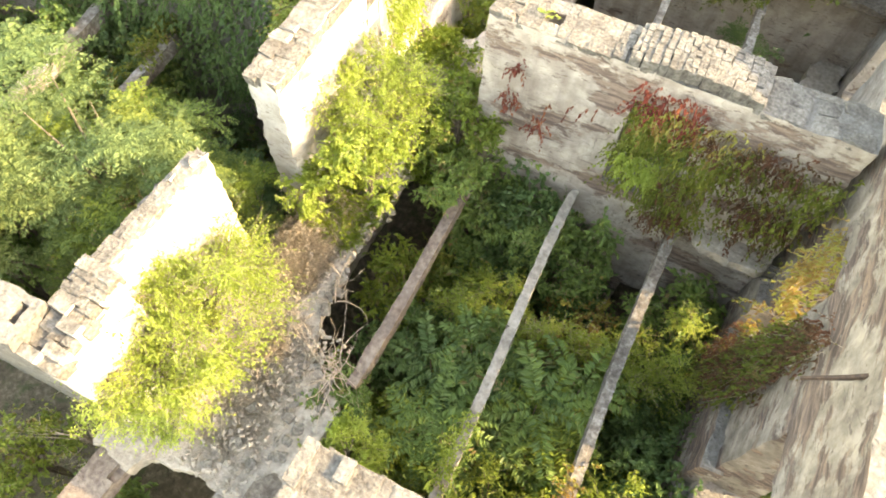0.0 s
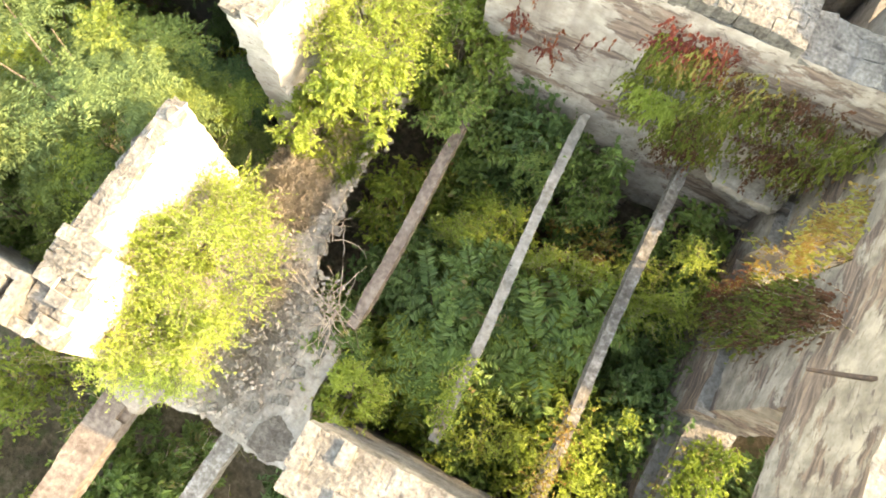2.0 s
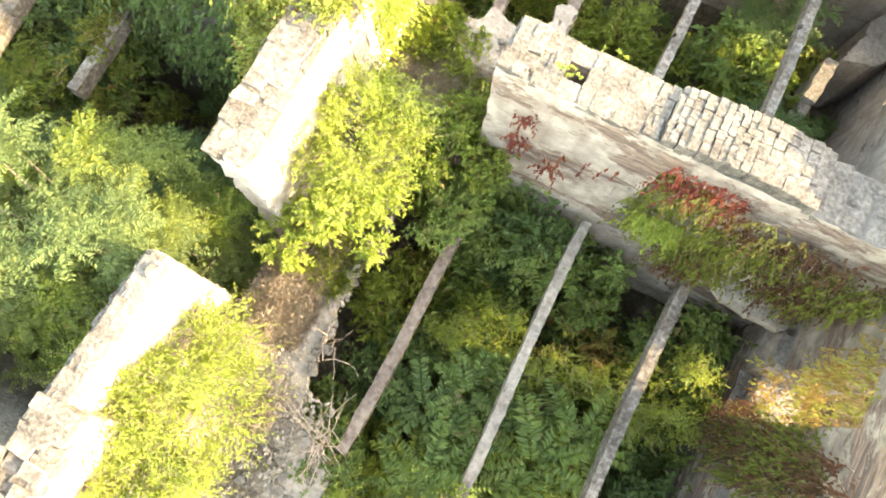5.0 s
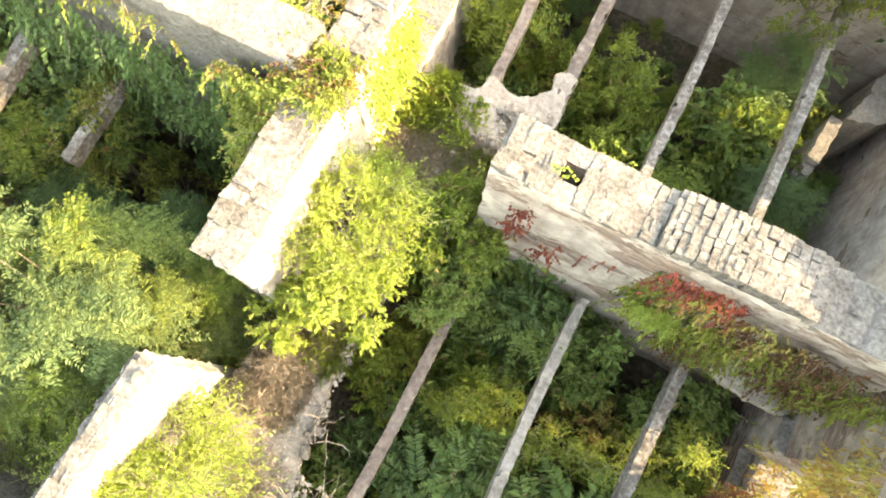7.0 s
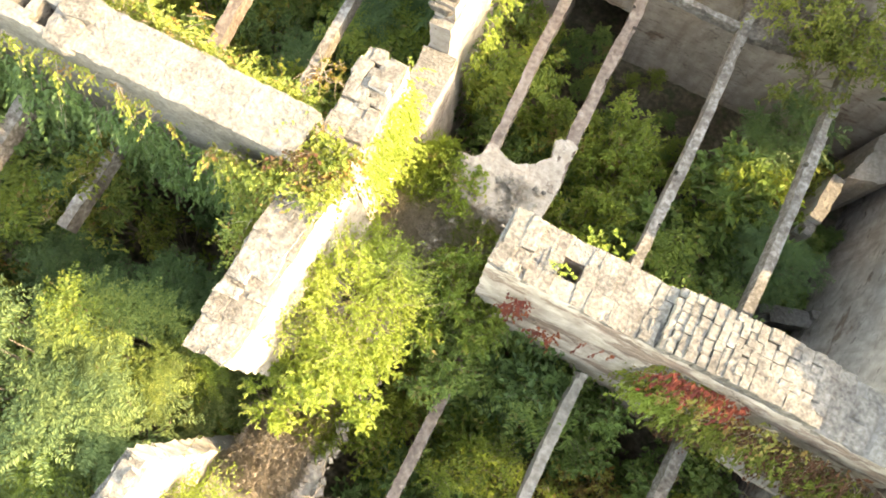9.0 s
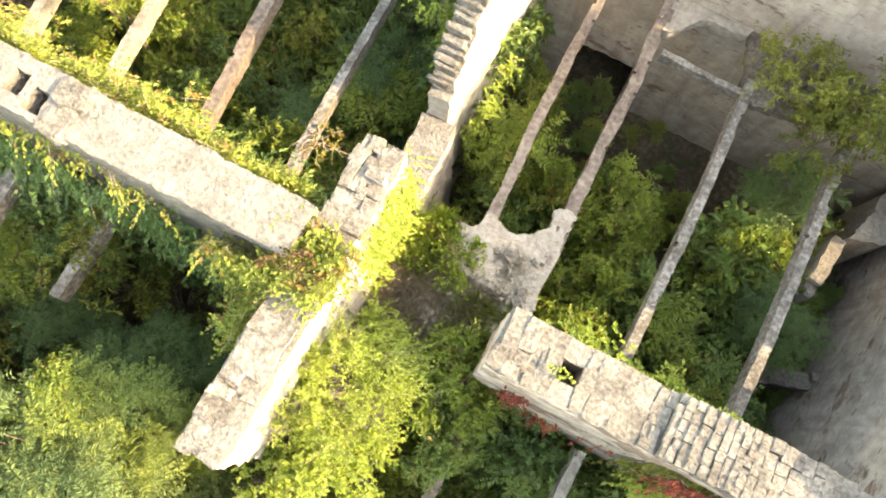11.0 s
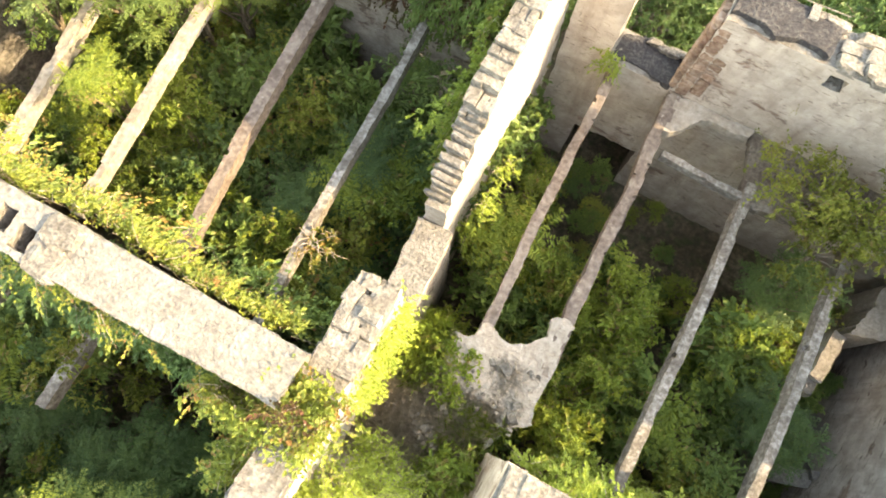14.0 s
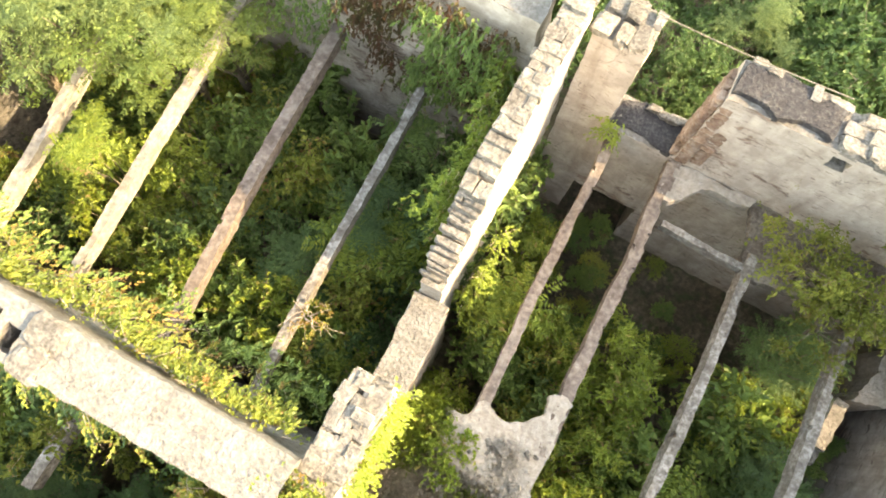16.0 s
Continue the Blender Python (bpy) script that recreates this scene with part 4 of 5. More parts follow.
sap = [shrub("feather_leaved_sapling", plant_meshes(120 + i, 0.55, 4.4, 3, 0, 10, 0.85, (GREEN, LIME, GREEN)[i], base=0.6, kind="frond"), ("mid green", "light green", "mid green")[i] + " feather-leaved sapling among the undergrowth", "sapling", "feather-leaved saplings") for i in range(3)]
scatter(sap, [(x, y, z, 0.8 + 0.3 * placed.rand()) for x, y, z, k in rooms[::8] if k > 0.6] + [(0.7, 3.3, GROUND, 1.05), (-1.2, 3.9, GROUND, 1.0), (-1.45, 1.5, GROUND, 1.15), (1.0, 2.6, GROUND, 1.0), (0.2, 2.4, GROUND, 0.95)])
def fern_meshes(seed, height, mat):
    """A slim stem with a whorl of long feathered leaves."""
    r = np.random.RandomState(seed)
    n = 15
    a = np.arange(n) * 2.4 + r.rand(n) * 0.4
    c = np.stack([0.05 * np.cos(a), 0.05 * np.sin(a), height * (0.84 + 0.16 * np.arange(n) / n)], 1)
    V, F = fronds(c, np.stack([np.cos(a), np.sin(a), 0.25 + 0.4 * r.rand(n)], 1), 0.95, r, 17, 0.22, 0.2, 0.05)
    sv, sf = tubes([[(0, 0, -0.1, 0.03), (0.08, 0.03, height * 0.5, 0.025), (0, 0, height, 0.012)]], 6)
    return mesh_np("stem", sv, sf, BARK, True), mesh_np("crown", V, F, mat)


for q, (fx, fy, fh, fm) in enumerate(((-1.22, 1.38, 4.05, LIME), (-1.1, 3.3, 4.6, GREEN), (0.54, 2.8, 4.7, GREEN), (0.1, 3.1, 4.4, DEEP), (-0.2, 2.1, 4.3, GREEN), (-1.7, 2.7, 4.3, DEEP), (1.15, 3.6, 4.4, GREEN))):
    ob = shrub("feather_leaved_plant", fern_meshes(640 + q, fh, fm), "slim plant with long green feathered leaves", "sapling", "feathered plants in the shaded room")
    ob.location = (fx, fy, GROUND)
tree = [shrub("locust_tree", plant_meshes(140 + i, 1.4, 9.0, 24, 0, 11, 0.6, (GREY_GREEN, TREE_LIME, GREY_GREEN)[i], base=0.55, kind="frond", thick=0.085, flat=0.35), ("grey-green feather-leaved tree beside the broken wall", "yellowish feather-leaved tree beside the broken wall", "pale green feather-leaved tree in full sun")[i], "tree", "trees beside the ruin") for i in range(3)]
scatter(tree, [(-8.6, 2.2, GROUND, 0.98), (-8.1, 3.2, GROUND, 0.84), (-9.4, 0.8, GROUND, 0.93), (-7.35, 2.0, GROUND, 0.86), (-7.5, 0.8, GROUND, 0.78), (-10.6, 1.7, GROUND, 0.88), (-6.95, 3.1, GROUND, 0.72), (-15.0, 12.9, GROUND, 0.92), (-16.2, 13.8, GROUND, 0.98), (-17.2, 11.3, GROUND, 0.92), (-14.2, 14.4, GROUND, 0.84), (-14.7, 13.5, GROUND, 0.9), (-16.3, 12.6, GROUND, 0.88), (-12.2, 1.2, GROUND, 0.8), (-3.2, 21.5, GROUND, 0.7), (-6.5, 22, GROUND, 0.75)])
young = [shrub("young_tree", plant_meshes(180, 0.5, 7.3, 5, 0, 12, 0.52, LIME, base=0.82, kind="frond", thick=0.04), "slim young tree with light green feathered leaves", "tree", "young trees beside the ruin")]
scatter(young, [(-8.7, 3.3, GROUND, 1.0), (-6.9, 3.9, GROUND, 0.85), (-7.6, 1.1, GROUND, 0.98), (-10.4, 2.4, GROUND, 1.02), (-9.6, 0.0, GROUND, 1.0), (-14.6, 10.6, GROUND, 0.85), (-13.9, 10.2, GROUND, 0.8)])
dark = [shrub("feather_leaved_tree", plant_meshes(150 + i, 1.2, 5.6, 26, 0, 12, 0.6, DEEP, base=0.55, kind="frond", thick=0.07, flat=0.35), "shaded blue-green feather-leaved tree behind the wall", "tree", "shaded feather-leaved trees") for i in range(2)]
scatter(dark, [(-8.0, 4.3, GROUND, 0.8), (-9.8, 3.3, GROUND, 0.85), (-7.6, 1.6, GROUND, 0.85), (-11.4, 3.8, GROUND, 0.7), (-8.3, 4.4, GROUND, 0.75), (-9.4, 4.2, GROUND, 0.72), (1.2, 15.2, GROUND, 0.75), (2.2, 12.3, GROUND, 0.7), (-8.6, 12.8, GROUND, 0.75), (-9.8, 11.0, GROUND, 0.7)])
creep = [shrub("creeper_mound", plant_meshes(160 + i, 1.0, 4.6, 28, 440, 10, 0.13, (GREEN, DEEP)[i], base=0.3, wide=0.6), "mound of dark green creeper climbing the wall foot", "climbing plant", "creeper mounds") for i in range(2)]
scatter(creep, [(-7.6, 6.6, GROUND, 0.8), (-9.9, 6.7, GROUND, 0.6), (-12.0, 6.1, GROUND, 1.0), (-12.6, 6.0, GROUND, 1.15), (-14.2, 5.8, GROUND, 1.1), (-7.1, 5.6, GROUND, 0.6), (-2.6, 7.0, GROUND, 1.1), (-1.4, 7.1, GROUND, 1.15), (-0.3, 6.7, GROUND, 1.0), (0.3, 6.2, GROUND, 0.8), (-6.9, 14.5, GROUND, 1.2), (-7.3, 13.2, GROUND, 1.1), (-7.2, 16.0, GROUND, 1.1), (3.1, 5.9, GROUND, 0.9), (2.55, 6.5, GROUND, 1.05), (3.0, 3.45, GROUND, 0.95), (3.05, 4.6, GROUND, 0.72), (2.95, 2.6, GROUND, 1.05), (3.05, 1.6, GROUND, 1.05), (3.1, 0.7, GROUND, 1.05)])

for nm, sd, xyz, rad, hgt, cl, tw, per, lf, mt, lab in (
        ("yellow_shrub", 201, (-5.3, 0.95, 3.6), 1.28, 2.6, 44, 2700, 11, 0.05, BRIGHT, "sunlit yellow-green shrub growing on the slab"),
        ("yellow_shrub", 202, (-5.05, -0.2, 3.6), 1.15, 2.1, 38, 2200, 11, 0.05, BRIGHT, "sunlit yellow-green shrub growing on the slab"),
        ("yellow_shrub", 203, (-5.05, 6.15, 3.6), 1.12, 2.6, 42, 2600, 11, 0.054, BRIGHT, "tall yellow-green shrub against the spine wall"),
        ("yellow_shrub", 207, (-4.4, 4.9, 3.6), 0.75, 2.2, 20, 330, 10, 0.10, BRIGHT, "smaller yellow-green shrub beside the tall one"),
        ("yellow_shrub", 233, (-5.3, 4.05, 3.6), 0.5, 1.3, 14, 260, 10, 0.075, BRIGHT, "small yellow-green shrub at the broken wall end"),
        ("green_shrub", 234, (-2.3, -0.05, 2.5), 0.5, 1.3, 14, 240, 10, 0.085, LIME, "leafy shrub between slab and cross wall"),
        ("lime_shrub", 235, (-1.5, 8.75, GROUND), 0.65, 6.6, 18, 420, 9, 0.09, BRIGHT, "tall yellow-green shrub against the cross wall"),
        ("lime_shrub", 236, (-0.3, 8.85, GROUND), 0.6, 6.8, 16, 380, 9, 0.09, BRIGHT, "tall yellow-green shrub against the cross wall"),
        ("thin_shrub", 237, (-9.0, 5.6, GROUND), 0.8, 3.4, 16, 70, 8, 0.11, OLIVE, "thin olive shrub with bare twigs in deep shade"),
        ("thin_shrub", 238, (-10.2, 5.4, GROUND), 0.8, 3.6, 16, 80, 8, 0.11, OLIVE, "thin olive shrub with bare twigs in deep shade"),
        ("thin_shrub", 239, (-8.1, 5.9, GROUND), 0.7, 3.0, 14, 60, 8, 0.10, GREEN, "thin shrub with bare twigs below the creeper"),
        ("thin_shrub", 240, (-11.2, 5.2, GROUND), 0.9, 4.2, 18, 160, 8, 0.11, VINE, "yellowing shrub beside a floor beam"),
        ("green_shrub", 204, (-3.5, 7.0, 3.6), 0.8, 1.6, 24, 420, 10, 0.10, LIME, "leafy green shrub at the wall end"),
        ("green_shrub", 205, (-3.2, 6.2, 3.3), 0.7, 1.0, 16, 300, 10, 0.10, GREEN, "leafy green shrub hanging over the slab edge"),
        ("yellow_shrub", 208, (-1.95, 0.2, 2.6), 0.62, 1.9, 18, 520, 10, 0.06, BRIGHT, "yellow-green shrub at the foot of the cross wall"),
        ("green_shrub", 209, (-2.7, 0.9, 2.4), 0.6, 1.4, 16, 280, 10, 0.09, GREEN, "grey-green shrub at the slab edge"),
        ("lime_shrub", 210, (-13.95, 10.9, GROUND), 1.0, 5.0, 18, 260, 9, 0.17, BRIGHT, "broad-leaved bright yellow shrub between beams"),
        ("lime_shrub", 211, (2.62, 5.5, GROUND), 0.95, 5.2, 28, 1100, 9, 0.058, BRIGHT, "sunlit yellow-green shrub below the window gap"),
        ("lime_shrub", 212, (2.2, 1.3, GROUND), 1.1, 5.2, 28, 520, 9, 0.10, BRIGHT, "yellow-green shrub in the room corner"),
        ("lime_shrub", 213, (0.6, 0.9, GROUND), 1.0, 5.0, 26, 700, 9, 0.065, BRIGHT, "yellow-green shrub in the room corner"),
        ("lime_shrub", 225, (-0.8, 1.0, GROUND), 0.8, 4.4, 18, 300, 9, 0.09, GREEN, "leafy green shrub in the room corner"),
        ("lime_shrub", 226, (2.75, 2.2, GROUND), 0.85, 4.7, 22, 420, 9, 0.08, BRIGHT, "small-leaved yellow-green shrub near the window gap"),
        ("lime_shrub", 227, (-2.1, 4.45, GROUND), 0.75, 4.7, 20, 620, 9, 0.055, BRIGHT, "yellow-leaved weeds in a strip of sun"),
        ("lime_shrub", 214, (-1.2, 4.75, GROUND), 0.85, 4.8, 24, 800, 9, 0.055, BRIGHT, "yellow-leaved weeds in a strip of sun"),
        ("lime_shrub", 215, (0.5, 5.1, GROUND), 0.9, 4.5, 20, 240, 9, 0.11, ORANGE, "yellow and rust coloured weeds in a strip of sun"),
        ("lime_shrub", 216, (0.6, 13.4, GROUND), 1.0, 3.8, 24, 340, 9, 0.12, BRIGHT, "yellow-green shrub in a strip of sun"),
        ("lime_shrub", 217, (1.9, 14.0, GROUND), 0.8, 3.3, 20, 260, 9, 0.11, LIME, "yellow-green shrub in a strip of sun"),
        ("lime_shrub", 218, (-2.0, 12.2, GROUND), 1.1, 4.4, 30, 520, 9, 0.13, LIME, "tall leafy shrub between floor beams"),
        ("lime_shrub", 219, (-2.0, 10.4, GROUND), 1.0, 4.8, 26, 420, 9, 0.12, LIME, "tall leafy shrub beside the slab"),
        ("lime_shrub", 220, (-9.3, 9.6, GROUND), 1.0, 4.4, 26, 400, 9, 0.13, LIME, "leafy shrub in a strip of sun"),
        ("ledge_shrub", 222, (-0.4, 16.0, 3.6), 1.0, 1.4, 20, 230, 10, 0.09, OLIVE, "olive shrub growing on the floor remnant"),
        ("ledge_shrub", 223, (0.9, 16.1, 3.6), 1.05, 1.5, 22, 260, 10, 0.09, OLIVE, "yellow-green shrub growing on the floor remnant"),
        ("ledge_shrub", 224, (0.5, 15.2, 3.3), 0.8, 1.0, 16, 170, 10, 0.09, OLIVE, "olive shrub leaning over the floor edge"),
        ("lime_shrub", 228, (-5.2, 12.5, GROUND), 0.8, 4.2, 22, 420, 9, 0.11, LIME, "leafy light green shrub at the wall foot"),
        ("lime_shrub", 229, (-5.4, 14.3, GROUND), 0.8, 4.0, 22, 420, 9, 0.11, LIME, "leafy light green shrub at the wall foot"),
        ("lime_shrub", 230, (-3.9, 12.6, GROUND), 0.7, 3.9, 20, 360, 9, 0.11, LIME, "leafy light green shrub between floor beams"),
        ("lime_shrub", 231, (-2.3, 13.3, GROUND), 0.8, 4.4, 22, 420, 9, 0.10, BRIGHT, "yellow-green shrub between floor beams"),
        ("lime_shrub", 232, (-1.9, 9.4, GROUND), 0.7, 4.9, 20, 360, 9, 0.10, BRIGHT, "yellow-green shrub behind the cross wall"),
        ("lime_shrub", 221, (-11.7, 9.3, GROUND), 1.0, 4.4, 26, 400, 9, 0.13, LIME, "leafy shrub in a strip of sun")):
    ob = shrub(nm, plant_meshes(sd, rad, hgt, cl, tw, per, lf, mt, base=0.3), lab)
    ob.rotation_euler = (0, 0, sd * 0.7)
    ob.location = xyz

vine("climbing_vine", [((-5.65, 6.8, 7.0), (-1.15, -0.1, 0), (0.05, 1.05, 0), (0, 0, 1), 4400), ((-6.3, 6.95, 5.2), (-1.2, 0.1, 0), (0, -0.1, 1.9), (-0.3, -1, 0.2), 6200), ((-6.4, 5.7, 5.3), (-0.05, 1.4, 0), (-0.1, 0, 1.6), (-1, 0, 0.2), 2800)], 0.085, VINE, "olive and rust creeper heaped over the wall corner", 301, spread=0.28, long=0.45, cover=0.9)
vine("red_creeper", [((-5.95, 7.0, 7.2), (-0.5, 0, 0), (0, 0.4, 0), (0, 0, 1), 200)], 0.08, MAROON, "dark red creeper leaves on the wall corner", 329, spread=0.3, cover=0.8)
vine("climbing_vine", [((-5.74, 7.75, 4.2), (-0.12, 1.8, 0), (0, 0, 2.75), (1, 0, 0.1), 3400)], 0.07, BRIGHT, "bright yellow creeper on the sunlit wall face", 302, spread=0.09, long=0.3)
vine("climbing_vine", [((-6.8, 8.02, 5.3), (-10.6, -0.6, 0), (0, 0.02, 1.85), (0, 1, 0.3), 11000)], 0.072, VINE, "yellowing creeper hanging behind the cross wall", 303, spread=0.2, top=0.75, long=0.4, cover=0.7)
vine("orange_creeper", [((-7.5, 8.1, 4.2), (-8, -0.4, 0), (0, 0.2, 2.9), (0, 1, 0), 2000)], 0.075, ORANGE, "rust-tinged creeper behind the cross wall", 320, spread=0.4, cover=0.3)
vine("climbing_vine", [((-6.9, 8.15, 2.6), (-9.5, -0.5, 0), (0, 0.2, 2.6), (0, 1, 0), 2200)], 0.11, GREEN, "green creeper below the yellow one", 321, spread=0.4, long=0.5)
vine("climbing_vine", [((-8.4, 7.0, 5.9), (-5.8, -0.33, 0), (0, -0.05, 1.15), (0, -1, 0.3), 900)], 0.07, VINE, "yellowing creeper hanging from the cross wall", 304, spread=0.09, top=0.6, long=0.42, cover=0.45)
# Deep leaf tone stands in for the wall's shade on this creeper.
vine("climbing_vine", [((-7.3, 7.0, 1.6), (-9, -0.5, 0), (0, 0.0, 4.5), (0, -1, 0.1), 11000)], 0.11, DEEP, "green creeper covering the cross wall foot, shade put into its tone", 314, spread=0.28, long=0.45, cover=1.0)
vine("red_creeper", [((0.35, 7.38, 3.3), (1.1, 0.07, 0), (0.4, 0, 2.3), (0, -1, 0), 3600), ((0.6, 7.42, 6.15), (2.7, 0.15, 0), (0, 0, 1.05), (0, -1, 0.1), 1500), ((1.9, 7.52, 4.3), (1.4, 0.08, 0), (0, 0, 1.0), (0, -1, 0), 700), ((1.3, 7.48, 5.2), (1.5, 0.07, 0), (0, 0, 1.8), (0, -1, 0), 2200), ((2.2, 7.5, 4.9), (1.2, 0.06, 0), (0, 0, 0.8), (0, -1, 0), 900)], 0.065, MAROON, "maroon and brown creeper on the plaster face", 305, spread=0.15, cover=0.2)
vine("red_creeper", [((-0.4, 7.4, 6.4), (1.7, 0.1, 0), (0, 0, 0.85), (0, -1, 0.2), 900)], 0.072, RED, "red creeper under the stone wall top", 306, spread=0.12, cover=0.5)
vine("orange_creeper", [((-0.1, 7.38, 6.2), (2.1, 0.1, 0), (0, 0, 0.8), (0, -1, 0), 600)], 0.072, ORANGE, "orange creeper strands under the wall top", 310, spread=0.16, cover=0.4)
vine("red_creeper", [((-2.65, 7.3, 6.2), (0.35, 0.03, 0), (0, 0, 0.5), (0, -1, 0), 120), ((-2.75, 7.3, 5.1), (0.35, 0.03, 0), (0.05, 0, 0.9), (0, -1, 0), 170), ((-2.2, 7.3, 4.9), (0.5, 0.03, 0), (0.1, 0, 0.5), (0, -1, 0), 140), ((-1.9, 7.32, 5.6), (1.1, 0.06, 0.5), (0, 0, 0.12), (0, -1, 0), 60)], 0.06, RED, "small patch of dark red creeper on plaster", 311, spread=0.04, long=0.2)
vine("climbing_vine", [((-0.3, 7.48, 4.2), (1.05, 0.06, 0), (0, 0.2, 2.3), (0, -1, 0.2), 2400)], 0.075, OLIVE, "olive creeper filling the wall opening", 312, spread=0.14, cover=0.6)
vine("climbing_vine", [((-0.2, 7.26, 4.85), (0.85, 0.05, 0), (0, 0.1, 0.6), (0, -1, 0.4), 900)], 0.075, BRIGHT, "bright yellow-green creeper clump at the opening", 328, spread=0.22, cover=0.8, long=0.25)
vine("orange_creeper", [((3.78, 5.35, 4.9), (0.0, 1.5, -0.3), (0.02, 0.1, 2.0), (-1, 0, 0.2), 2400), ((3.6, 5.5, 3.4), (0.0, 1.0, 0), (0, 0.1, 1.1), (-1, 0, 0.3), 260), ((3.65, 5.5, 2.97), (1.0, 0, 0), (0, 1.05, 0), (0, 0, 1), 450)], 0.075, ORANGE, "orange-leaved creeper on the plaster wall", 307, spread=0.26, long=0.35, cover=0.55)
vine("red_creeper", [((3.6, 4.15, 4.4), (0, 1.2, -0.6), (0.1, 0, 3.0), (-1, 0, 0), 4200), ((3.5, 4.6, 3.0), (0, 1.0, 0), (0, 0, 1.6), (-1, 0, 0), 1200)], 0.065, MAROON, "maroon and olive creeper on the plaster wall", 313, spread=0.22, cover=0.55)
vine("climbing_vine", [((3.58, 4.2, 3.4), (0, 1.3, -0.4), (0.1, 0, 3.4), (-1, 0, 0.1), 3400)], 0.075, OLIVE, "olive creeper among the maroon one on the plaster wall", 333, spread=0.26, cover=0.5)
vine("climbing_vine", [((-2.3, 8.25, 5.9), (1.0, 0.05, 0), (0, 0.1, 1.0), (0, 1, 0), 260), ((-0.2, 8.35, 6.0), (0.6, 0.05, 0), (0, 0.1, 1.0), (0, 1, 0), 200), ((-2.9, 8.25, 3.2), (5, 0.2, 0), (0, 0.2, 2.6), (0, 1, 0), 2600)], 0.09, BRIGHT, "yellow-green creeper behind the cross wall", 308, spread=0.16)
vine("climbing_vine", [((-0.6, 15.5, 3.6), (3.6, 0.45, 0), (0, 1.2, 0.1), (0, -0.2, 1), 1500)], 0.09, LIME, "yellow-green creeper spilling from a ledge", 309, spread=0.3)
vine("climbing_vine", [((-0.55, 0.5, 3.62), (0.3, 0, 0), (-0.1, 1.5, 0), (0.2, 0, 1), 900)], 0.065, BRIGHT, "yellow creeper on the end of a floor beam", 315, spread=0.1)
vine("orange_creeper", [((1.5, 0.4, 3.62), (0.35, 0, 0), (-0.1, 2.0, 0), (0, 0, 1), 1000)], 0.065, ORANGE, "yellow-orange creeper on the end of a floor beam", 316, spread=0.1)
vine("red_creeper", [((-7.3, 16.0, 3.2), (-4.2, -0.3, 0), (0, 0, 3.6), (0, -1, 0), 6000)], 0.09, MAROON, "maroon creeper on the stained wall", 317, spread=0.2, cover=0.3)
vine("climbing_vine", [((-7.1, 16.0, 3.0), (-2.6, -0.2, 0), (0, 0, 3.6), (0, -1, 0), 4200), ((-11.0, 15.7, 3.0), (-2.6, -0.2, 0), (0, 0, 3.3), (0, -1, 0), 2000)], 0.10, GREEN, "green creeper on the stained wall", 322, spread=0.25, cover=0.5)
vine("climbing_vine", [((-6.8, 12.2, 3.2), (-0.3, 4.6, 0), (-0.2, 0, 2.9), (-1, 0, 0), 4200)], 0.10, LIME, "olive creeper climbing the shaded wall side", 318, spread=0.25, cover=0.6)
vine("climbing_vine", [((0.5, 7.38, 3.9), (1.2, 0.07, 0), (0.2, 0, 2.6), (0, -1, 0.1), 3000), ((1.6, 7.44, 4.1), (1.9, 0.1, 0), (0, 0, 2.8), (0, -1, 0), 1500), ((2.3, 7.47, 5.9), (1.1, 0.05, 0), (0, 0, 0.8), (0, -1, 0), 700)], 0.075, OLIVE, "green creeper among the maroon one", 327, spread=0.2, cover=0.35)
vine("wall_weed", [((-5.5, 16.45, 3.7), (0.55, 0, 0), (0, 0.5, 0.5), (0, -0.5, 1), 800)], 0.065, BRIGHT, "yellow-green weed on the end of a floor beam", 330, spread=0.12, long=0.2)
vine("climbing_vine", [((-11.2, 5.35, 3.62), (0.35, 0, 0), (-0.1, 1.6, 0), (0, 0, 1), 700), ((-11.15, 4.5, 3.2), (-0.1, 2.0, 0), (0, 0, 0.45), (-1, 0, 0.4), 400)], 0.1, OLIVE, "olive creeper over a floor beam among trees", 332, spread=0.16, long=0.35)
# Thin leaf layer that makes the wall foot darker and greener.
vine("wall_moss", [((3.56, 2.6, 0.0), (0, 2.6, 0), (0, 0, 2.85), (-1, 0, 0.1), 9000)], 0.05, GREEN, "small green leaves covering the wall foot", 334, spread=0.05, long=0.1, cover=0.9)
vine("wall_moss", [((-2.9, 17.02, 4.8), (1.6, 0.1, 0.12), (0, 0, 0.26), (0, -1, 0), 1700)], 0.02, ORANGE, "ochre moss on the end wall plaster", 331, spread=0.005, long=0.16, cover=0.3)
vine("wall_weed", [((-2.36, 7.7, 7.26), (0.15, 0, 0), (0, 0.25, 0), (0, 0, 1), 70)], 0.06, BRIGHT, "small yellow-green weed in the hole of the wall top", 326, spread=0.06, long=0.15)
vine("ground_creeper", [((-5.75, 8.7, 3.7), (1.5, 0, 0), (0, 1.1, 0), (0, 0, 1), 2200), ((-4.2, 6.6, 3.7), (0.8, 0, 0), (0, 1.5, 0), (0, 0, 1), 1400)], 0.09, LIME, "green creeper lying on the slab", 323, spread=0.12)
vine("ground_creeper", [((3.75, 0.8, 2.95), (0.95, 0, 0), (0, 2.2, 0), (0, 0, 1), 4200)], 0.09, LIME, "yellow-green weeds on the window sill", 324, spread=0.3)
vine("climbing_vine", [((-6.05, 11.9, 2.0), (-0.1, 1.6, 0), (0.05, 0, 2.2), (1, 0, 0), 900)], 0.08, BRIGHT, "green creeper at the sunlit wall foot", 319, spread=0.2)


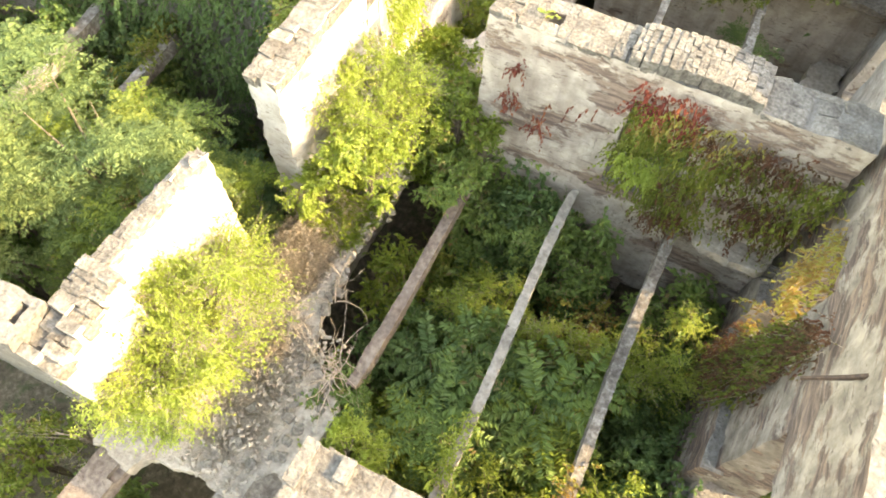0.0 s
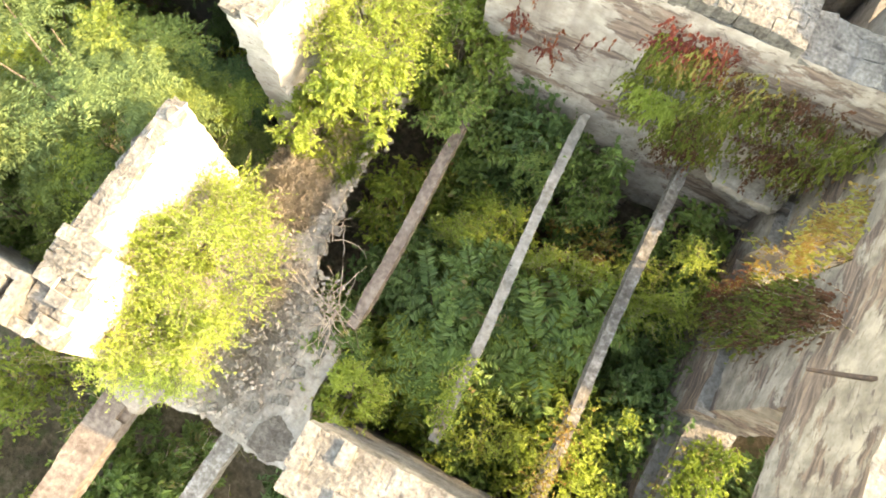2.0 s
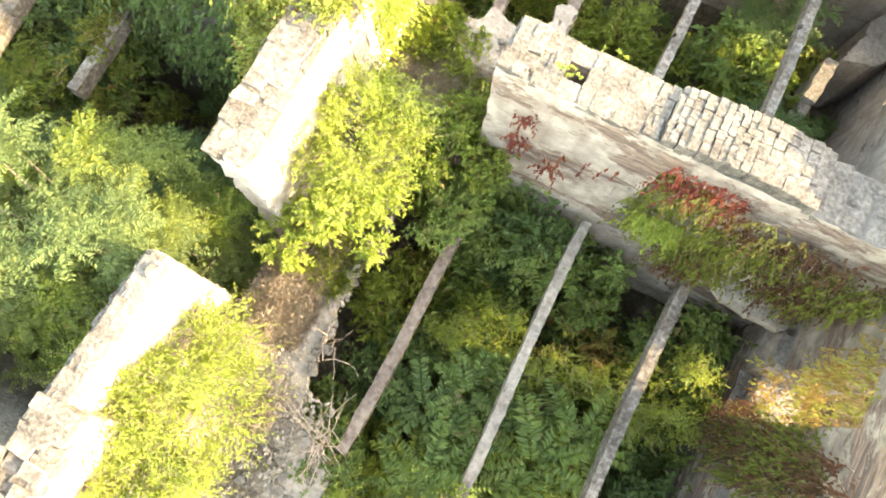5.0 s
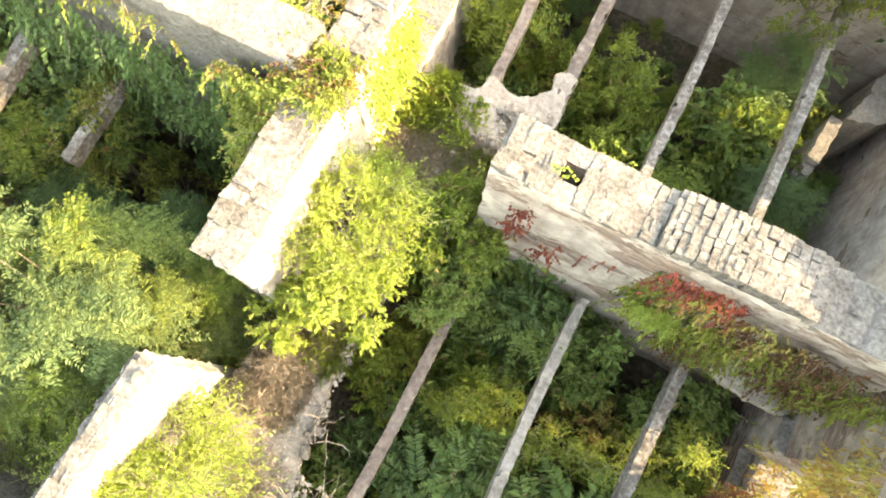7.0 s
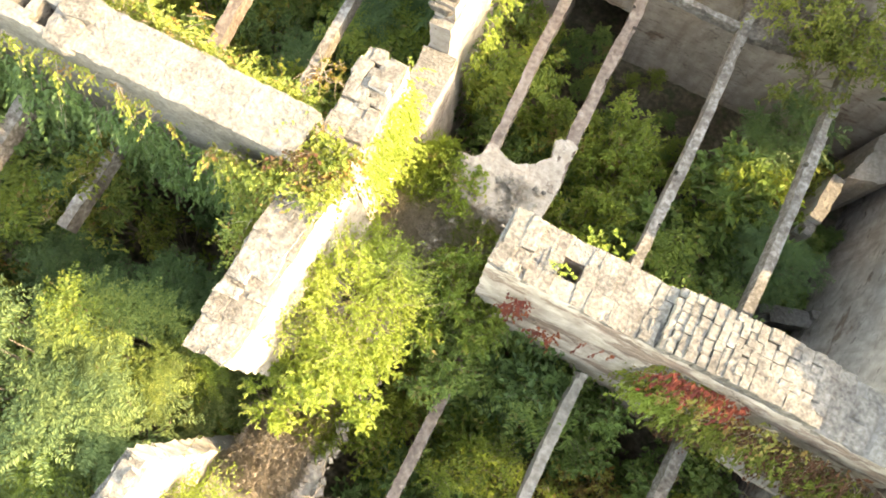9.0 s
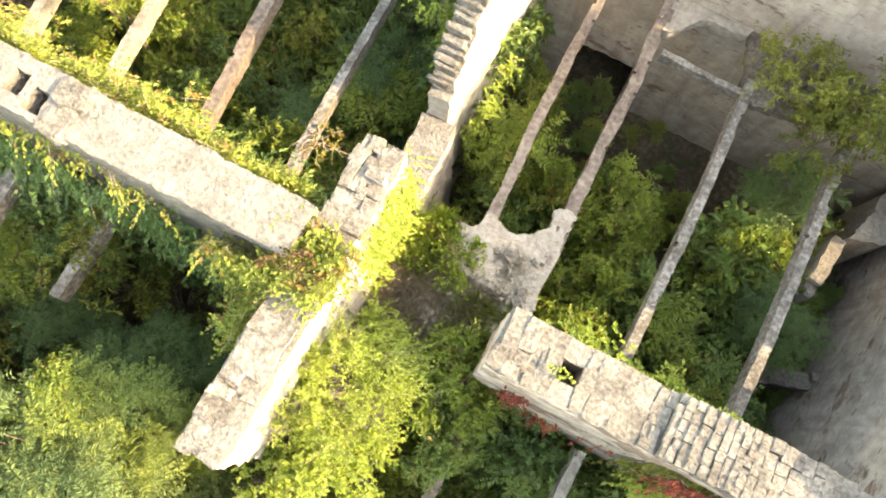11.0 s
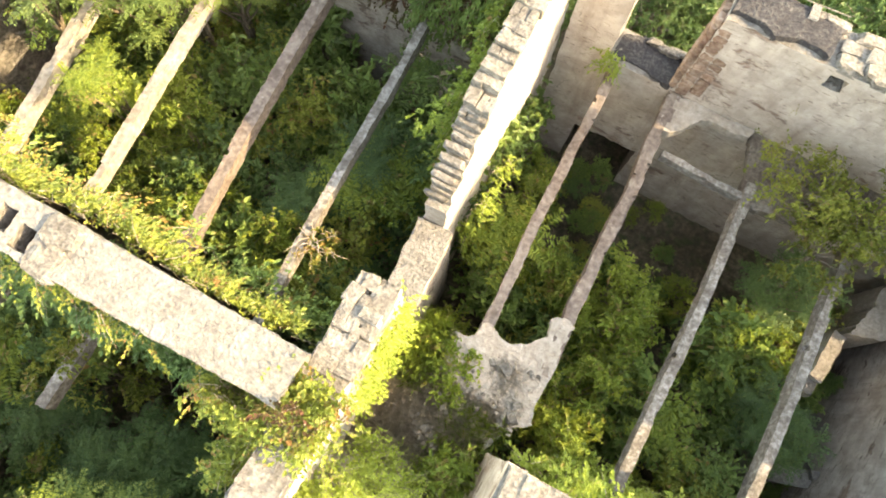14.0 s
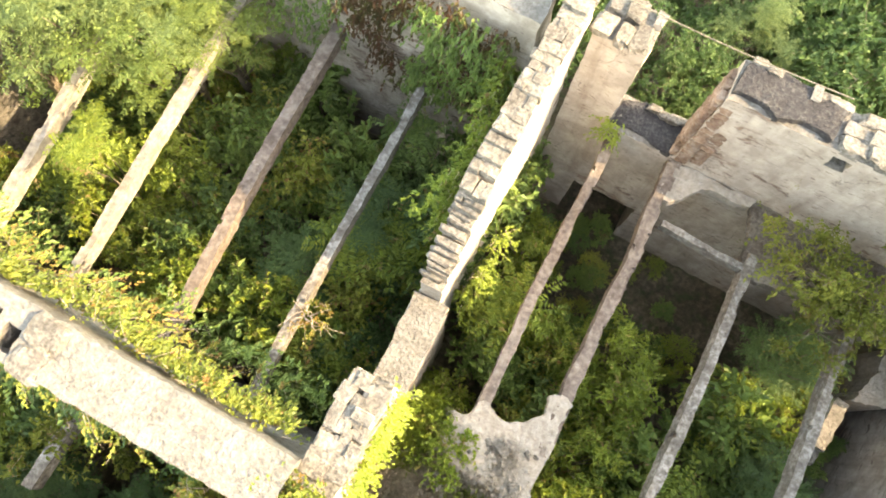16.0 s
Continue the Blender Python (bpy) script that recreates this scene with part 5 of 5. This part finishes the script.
def tufts(name, zones, n, length, mat, label, seed):
    """Grass blades over zones (x0, x1, y0, y1, z)."""
    r = np.random.RandomState(seed)
    P = []
    for x0, x1, y0, y1, z in zones:
        c = np.stack([x0 + (x1 - x0) * r.rand(n // 12), y0 + (y1 - y0) * r.rand(n // 12), np.full(n // 12, z)], 1)
        P.append(np.repeat(c, 12, 0) + r.normal(size=(n // 12 * 12, 3)) * [0.06, 0.06, 0.01])
    P = np.concatenate(P)
    V, F = leaves(P, r.normal(size=P.shape) * [0.8, 0.8, 0.3] + [0, 0, 0.7], length, r, 0.25, 0.07)
    tagged(new(name, mesh_np(name, V, F, mat)), label, "grass", kind="stuff")


tufts("dry_grass", [(-5.6, -3.5, 7.0, 9.0, 3.68), (-5.5, -4.3, 2.4, 4.6, 3.68)], 26000, 0.14, STRAW, "dry straw-coloured grass on the slab", 401)
tufts("green_grass_patch", [(2.7, 4.0, 10.0, 11.3, GROUND + 0.1)], 5200, 0.45, LIME, "rank green grass inside the low wall", 403)
tufts("dry_grass_edge", [(-5.4, -3.4, 8.7, 9.9, 3.68), (-4.6, -3.2, -0.9, 1.6, 3.68)], 4200, 0.09, STRAW, "short withered grass on the slab edge", 404)
tufts("green_grass", [(-5.6, -5.0, 8.6, 9.9, 3.68), (-5.5, -4.0, 3.6, 5.5, 3.68), (-4.2, -3.2, 5.8, 8.8, 3.68)], 3000, 0.22, LIME, "green grass on the slab", 402)


def dead_branch(xyz, n, size, label, seed):
    r = np.random.RandomState(seed)
    root = tagged(new("dead_branch"), label, "branch")
    for _ in range(n):
        p, w = np.array(xyz, dtype=float) + r.normal(size=3) * [0.1, 0.1, 0.03], r.normal(size=3) * [1, 1, 0.35] + [0, 0, 0.25]
        path = [(*p, 0.011)]
        for q in range(5):
            w = w + r.normal(size=3) * 0.8
            p = p + w / np.linalg.norm(w) * size * 0.2
            path.append((*p, 0.0095 - 0.0016 * q))
        v, f = tubes([path], 5)
        part("twig", mesh_np("twig", v, f, TWIG, True), root)


dead_branch((-3.0, 1.3, 3.75), 36, 1.1, "grey dead branches at the broken slab edge", 601)
for q, (bx, by, br) in enumerate(((-5.15, 3.5, 0.5), (-4.75, 2.4, 0.5), (-5.1, 4.2, 0.35), (-4.3, 1.7, 0.45), (-4.2, 0.9, 0.4))):
    ob = shrub("dry_shrub", plant_meshes(620 + q, br, 0.7, 14, 130, 6, 0.08, STRAW, base=0.3, wood=TWIG, thick=0.007, wide=0.12), "withered brown shrub of fine dry twigs", "shrub", "withered shrubs on the slab")
    ob.location = (bx, by, 3.64)
for q, (bx, by, bh) in enumerate(((-7.7, -1.9, 4.9), (-6.8, -2.6, 4.4), (-4.4, -2.6, 3.6))):
    ob = shrub("bare_shrub", plant_meshes(650 + q, 0.8, bh, 14, 60, 4, 0.07, OLIVE, base=0.45, wood=TWIG, thick=0.02), "half-bare shrub of pale twigs outside the wall", "shrub", "half-bare shrubs outside the wall")
    ob.location = (bx, by, GROUND)
for q, (bx, by, bh, br) in enumerate(((1.95, 5.05, 4.9, 0.7), (1.5, 4.9, 4.6, 0.6), (2.35, 4.75, 4.7, 0.6), (0.35, 4.6, 4.5, 0.6), (-0.3, 4.3, 4.5, 0.5), (1.0, 4.75, 4.6, 0.5))):
    ob = shrub("stalky_weed", plant_meshes(660 + q, br, bh, 20, 260, 6, 0.055, BRIGHT, base=0.6, wood=TWIG, thick=0.011, wide=0.5), "yellow-green weed with pale dry stalks", "weed", "stalky weeds in the room")
    ob.location = (bx, by, GROUND)
dead_branch((-3.75, 2.6, 3.7), 10, 0.8, "bare twigs hanging over the slab edge", 606)
vine("orange_creeper", [((-8.6, 9.4, 3.6), (0.6, 0, 0), (0, 0.9, 0), (0, 0, 1), 220)], 0.07, ORANGE, "orange-brown creeper strands on a floor beam", 325, spread=0.1)
dead_branch((-8.3, 9.9, 3.65), 14, 0.6, "dry twigs caught on a floor beam", 604)
dead_branch((0.9, 4.6, 0.4), 14, 1.2, "bare twigs among the undergrowth", 605)

# iron bar on the wall top, cable along the end wall
v, f = tubes([[(3.2, 3.36, 7.5, 0.024), (3.55, 3.42, 7.9, 0.036), (4.0, 3.52, 8.5, 0.042), (4.6, 3.66, 8.8, 0.045), (6.0, 3.95, 8.85, 0.045)]], 4)
tagged(new("iron_bar", mesh_np("iron_bar", v, f, RUST)), "rusted iron bar lying over the wall top", "bar")
cable = [(-6.84 + 4.99 * q / 12, 17.57 + 0.41 * q / 12, 6.64 - 0.1 * math.sin(q / 12 * math.pi), 0.011) for q in range(13)]
v, f = tubes([cable], 6)
tagged(new("cable", mesh_np("cable", v, f, CABLE, True)), "grey cable slung along the end wall top", "cable")
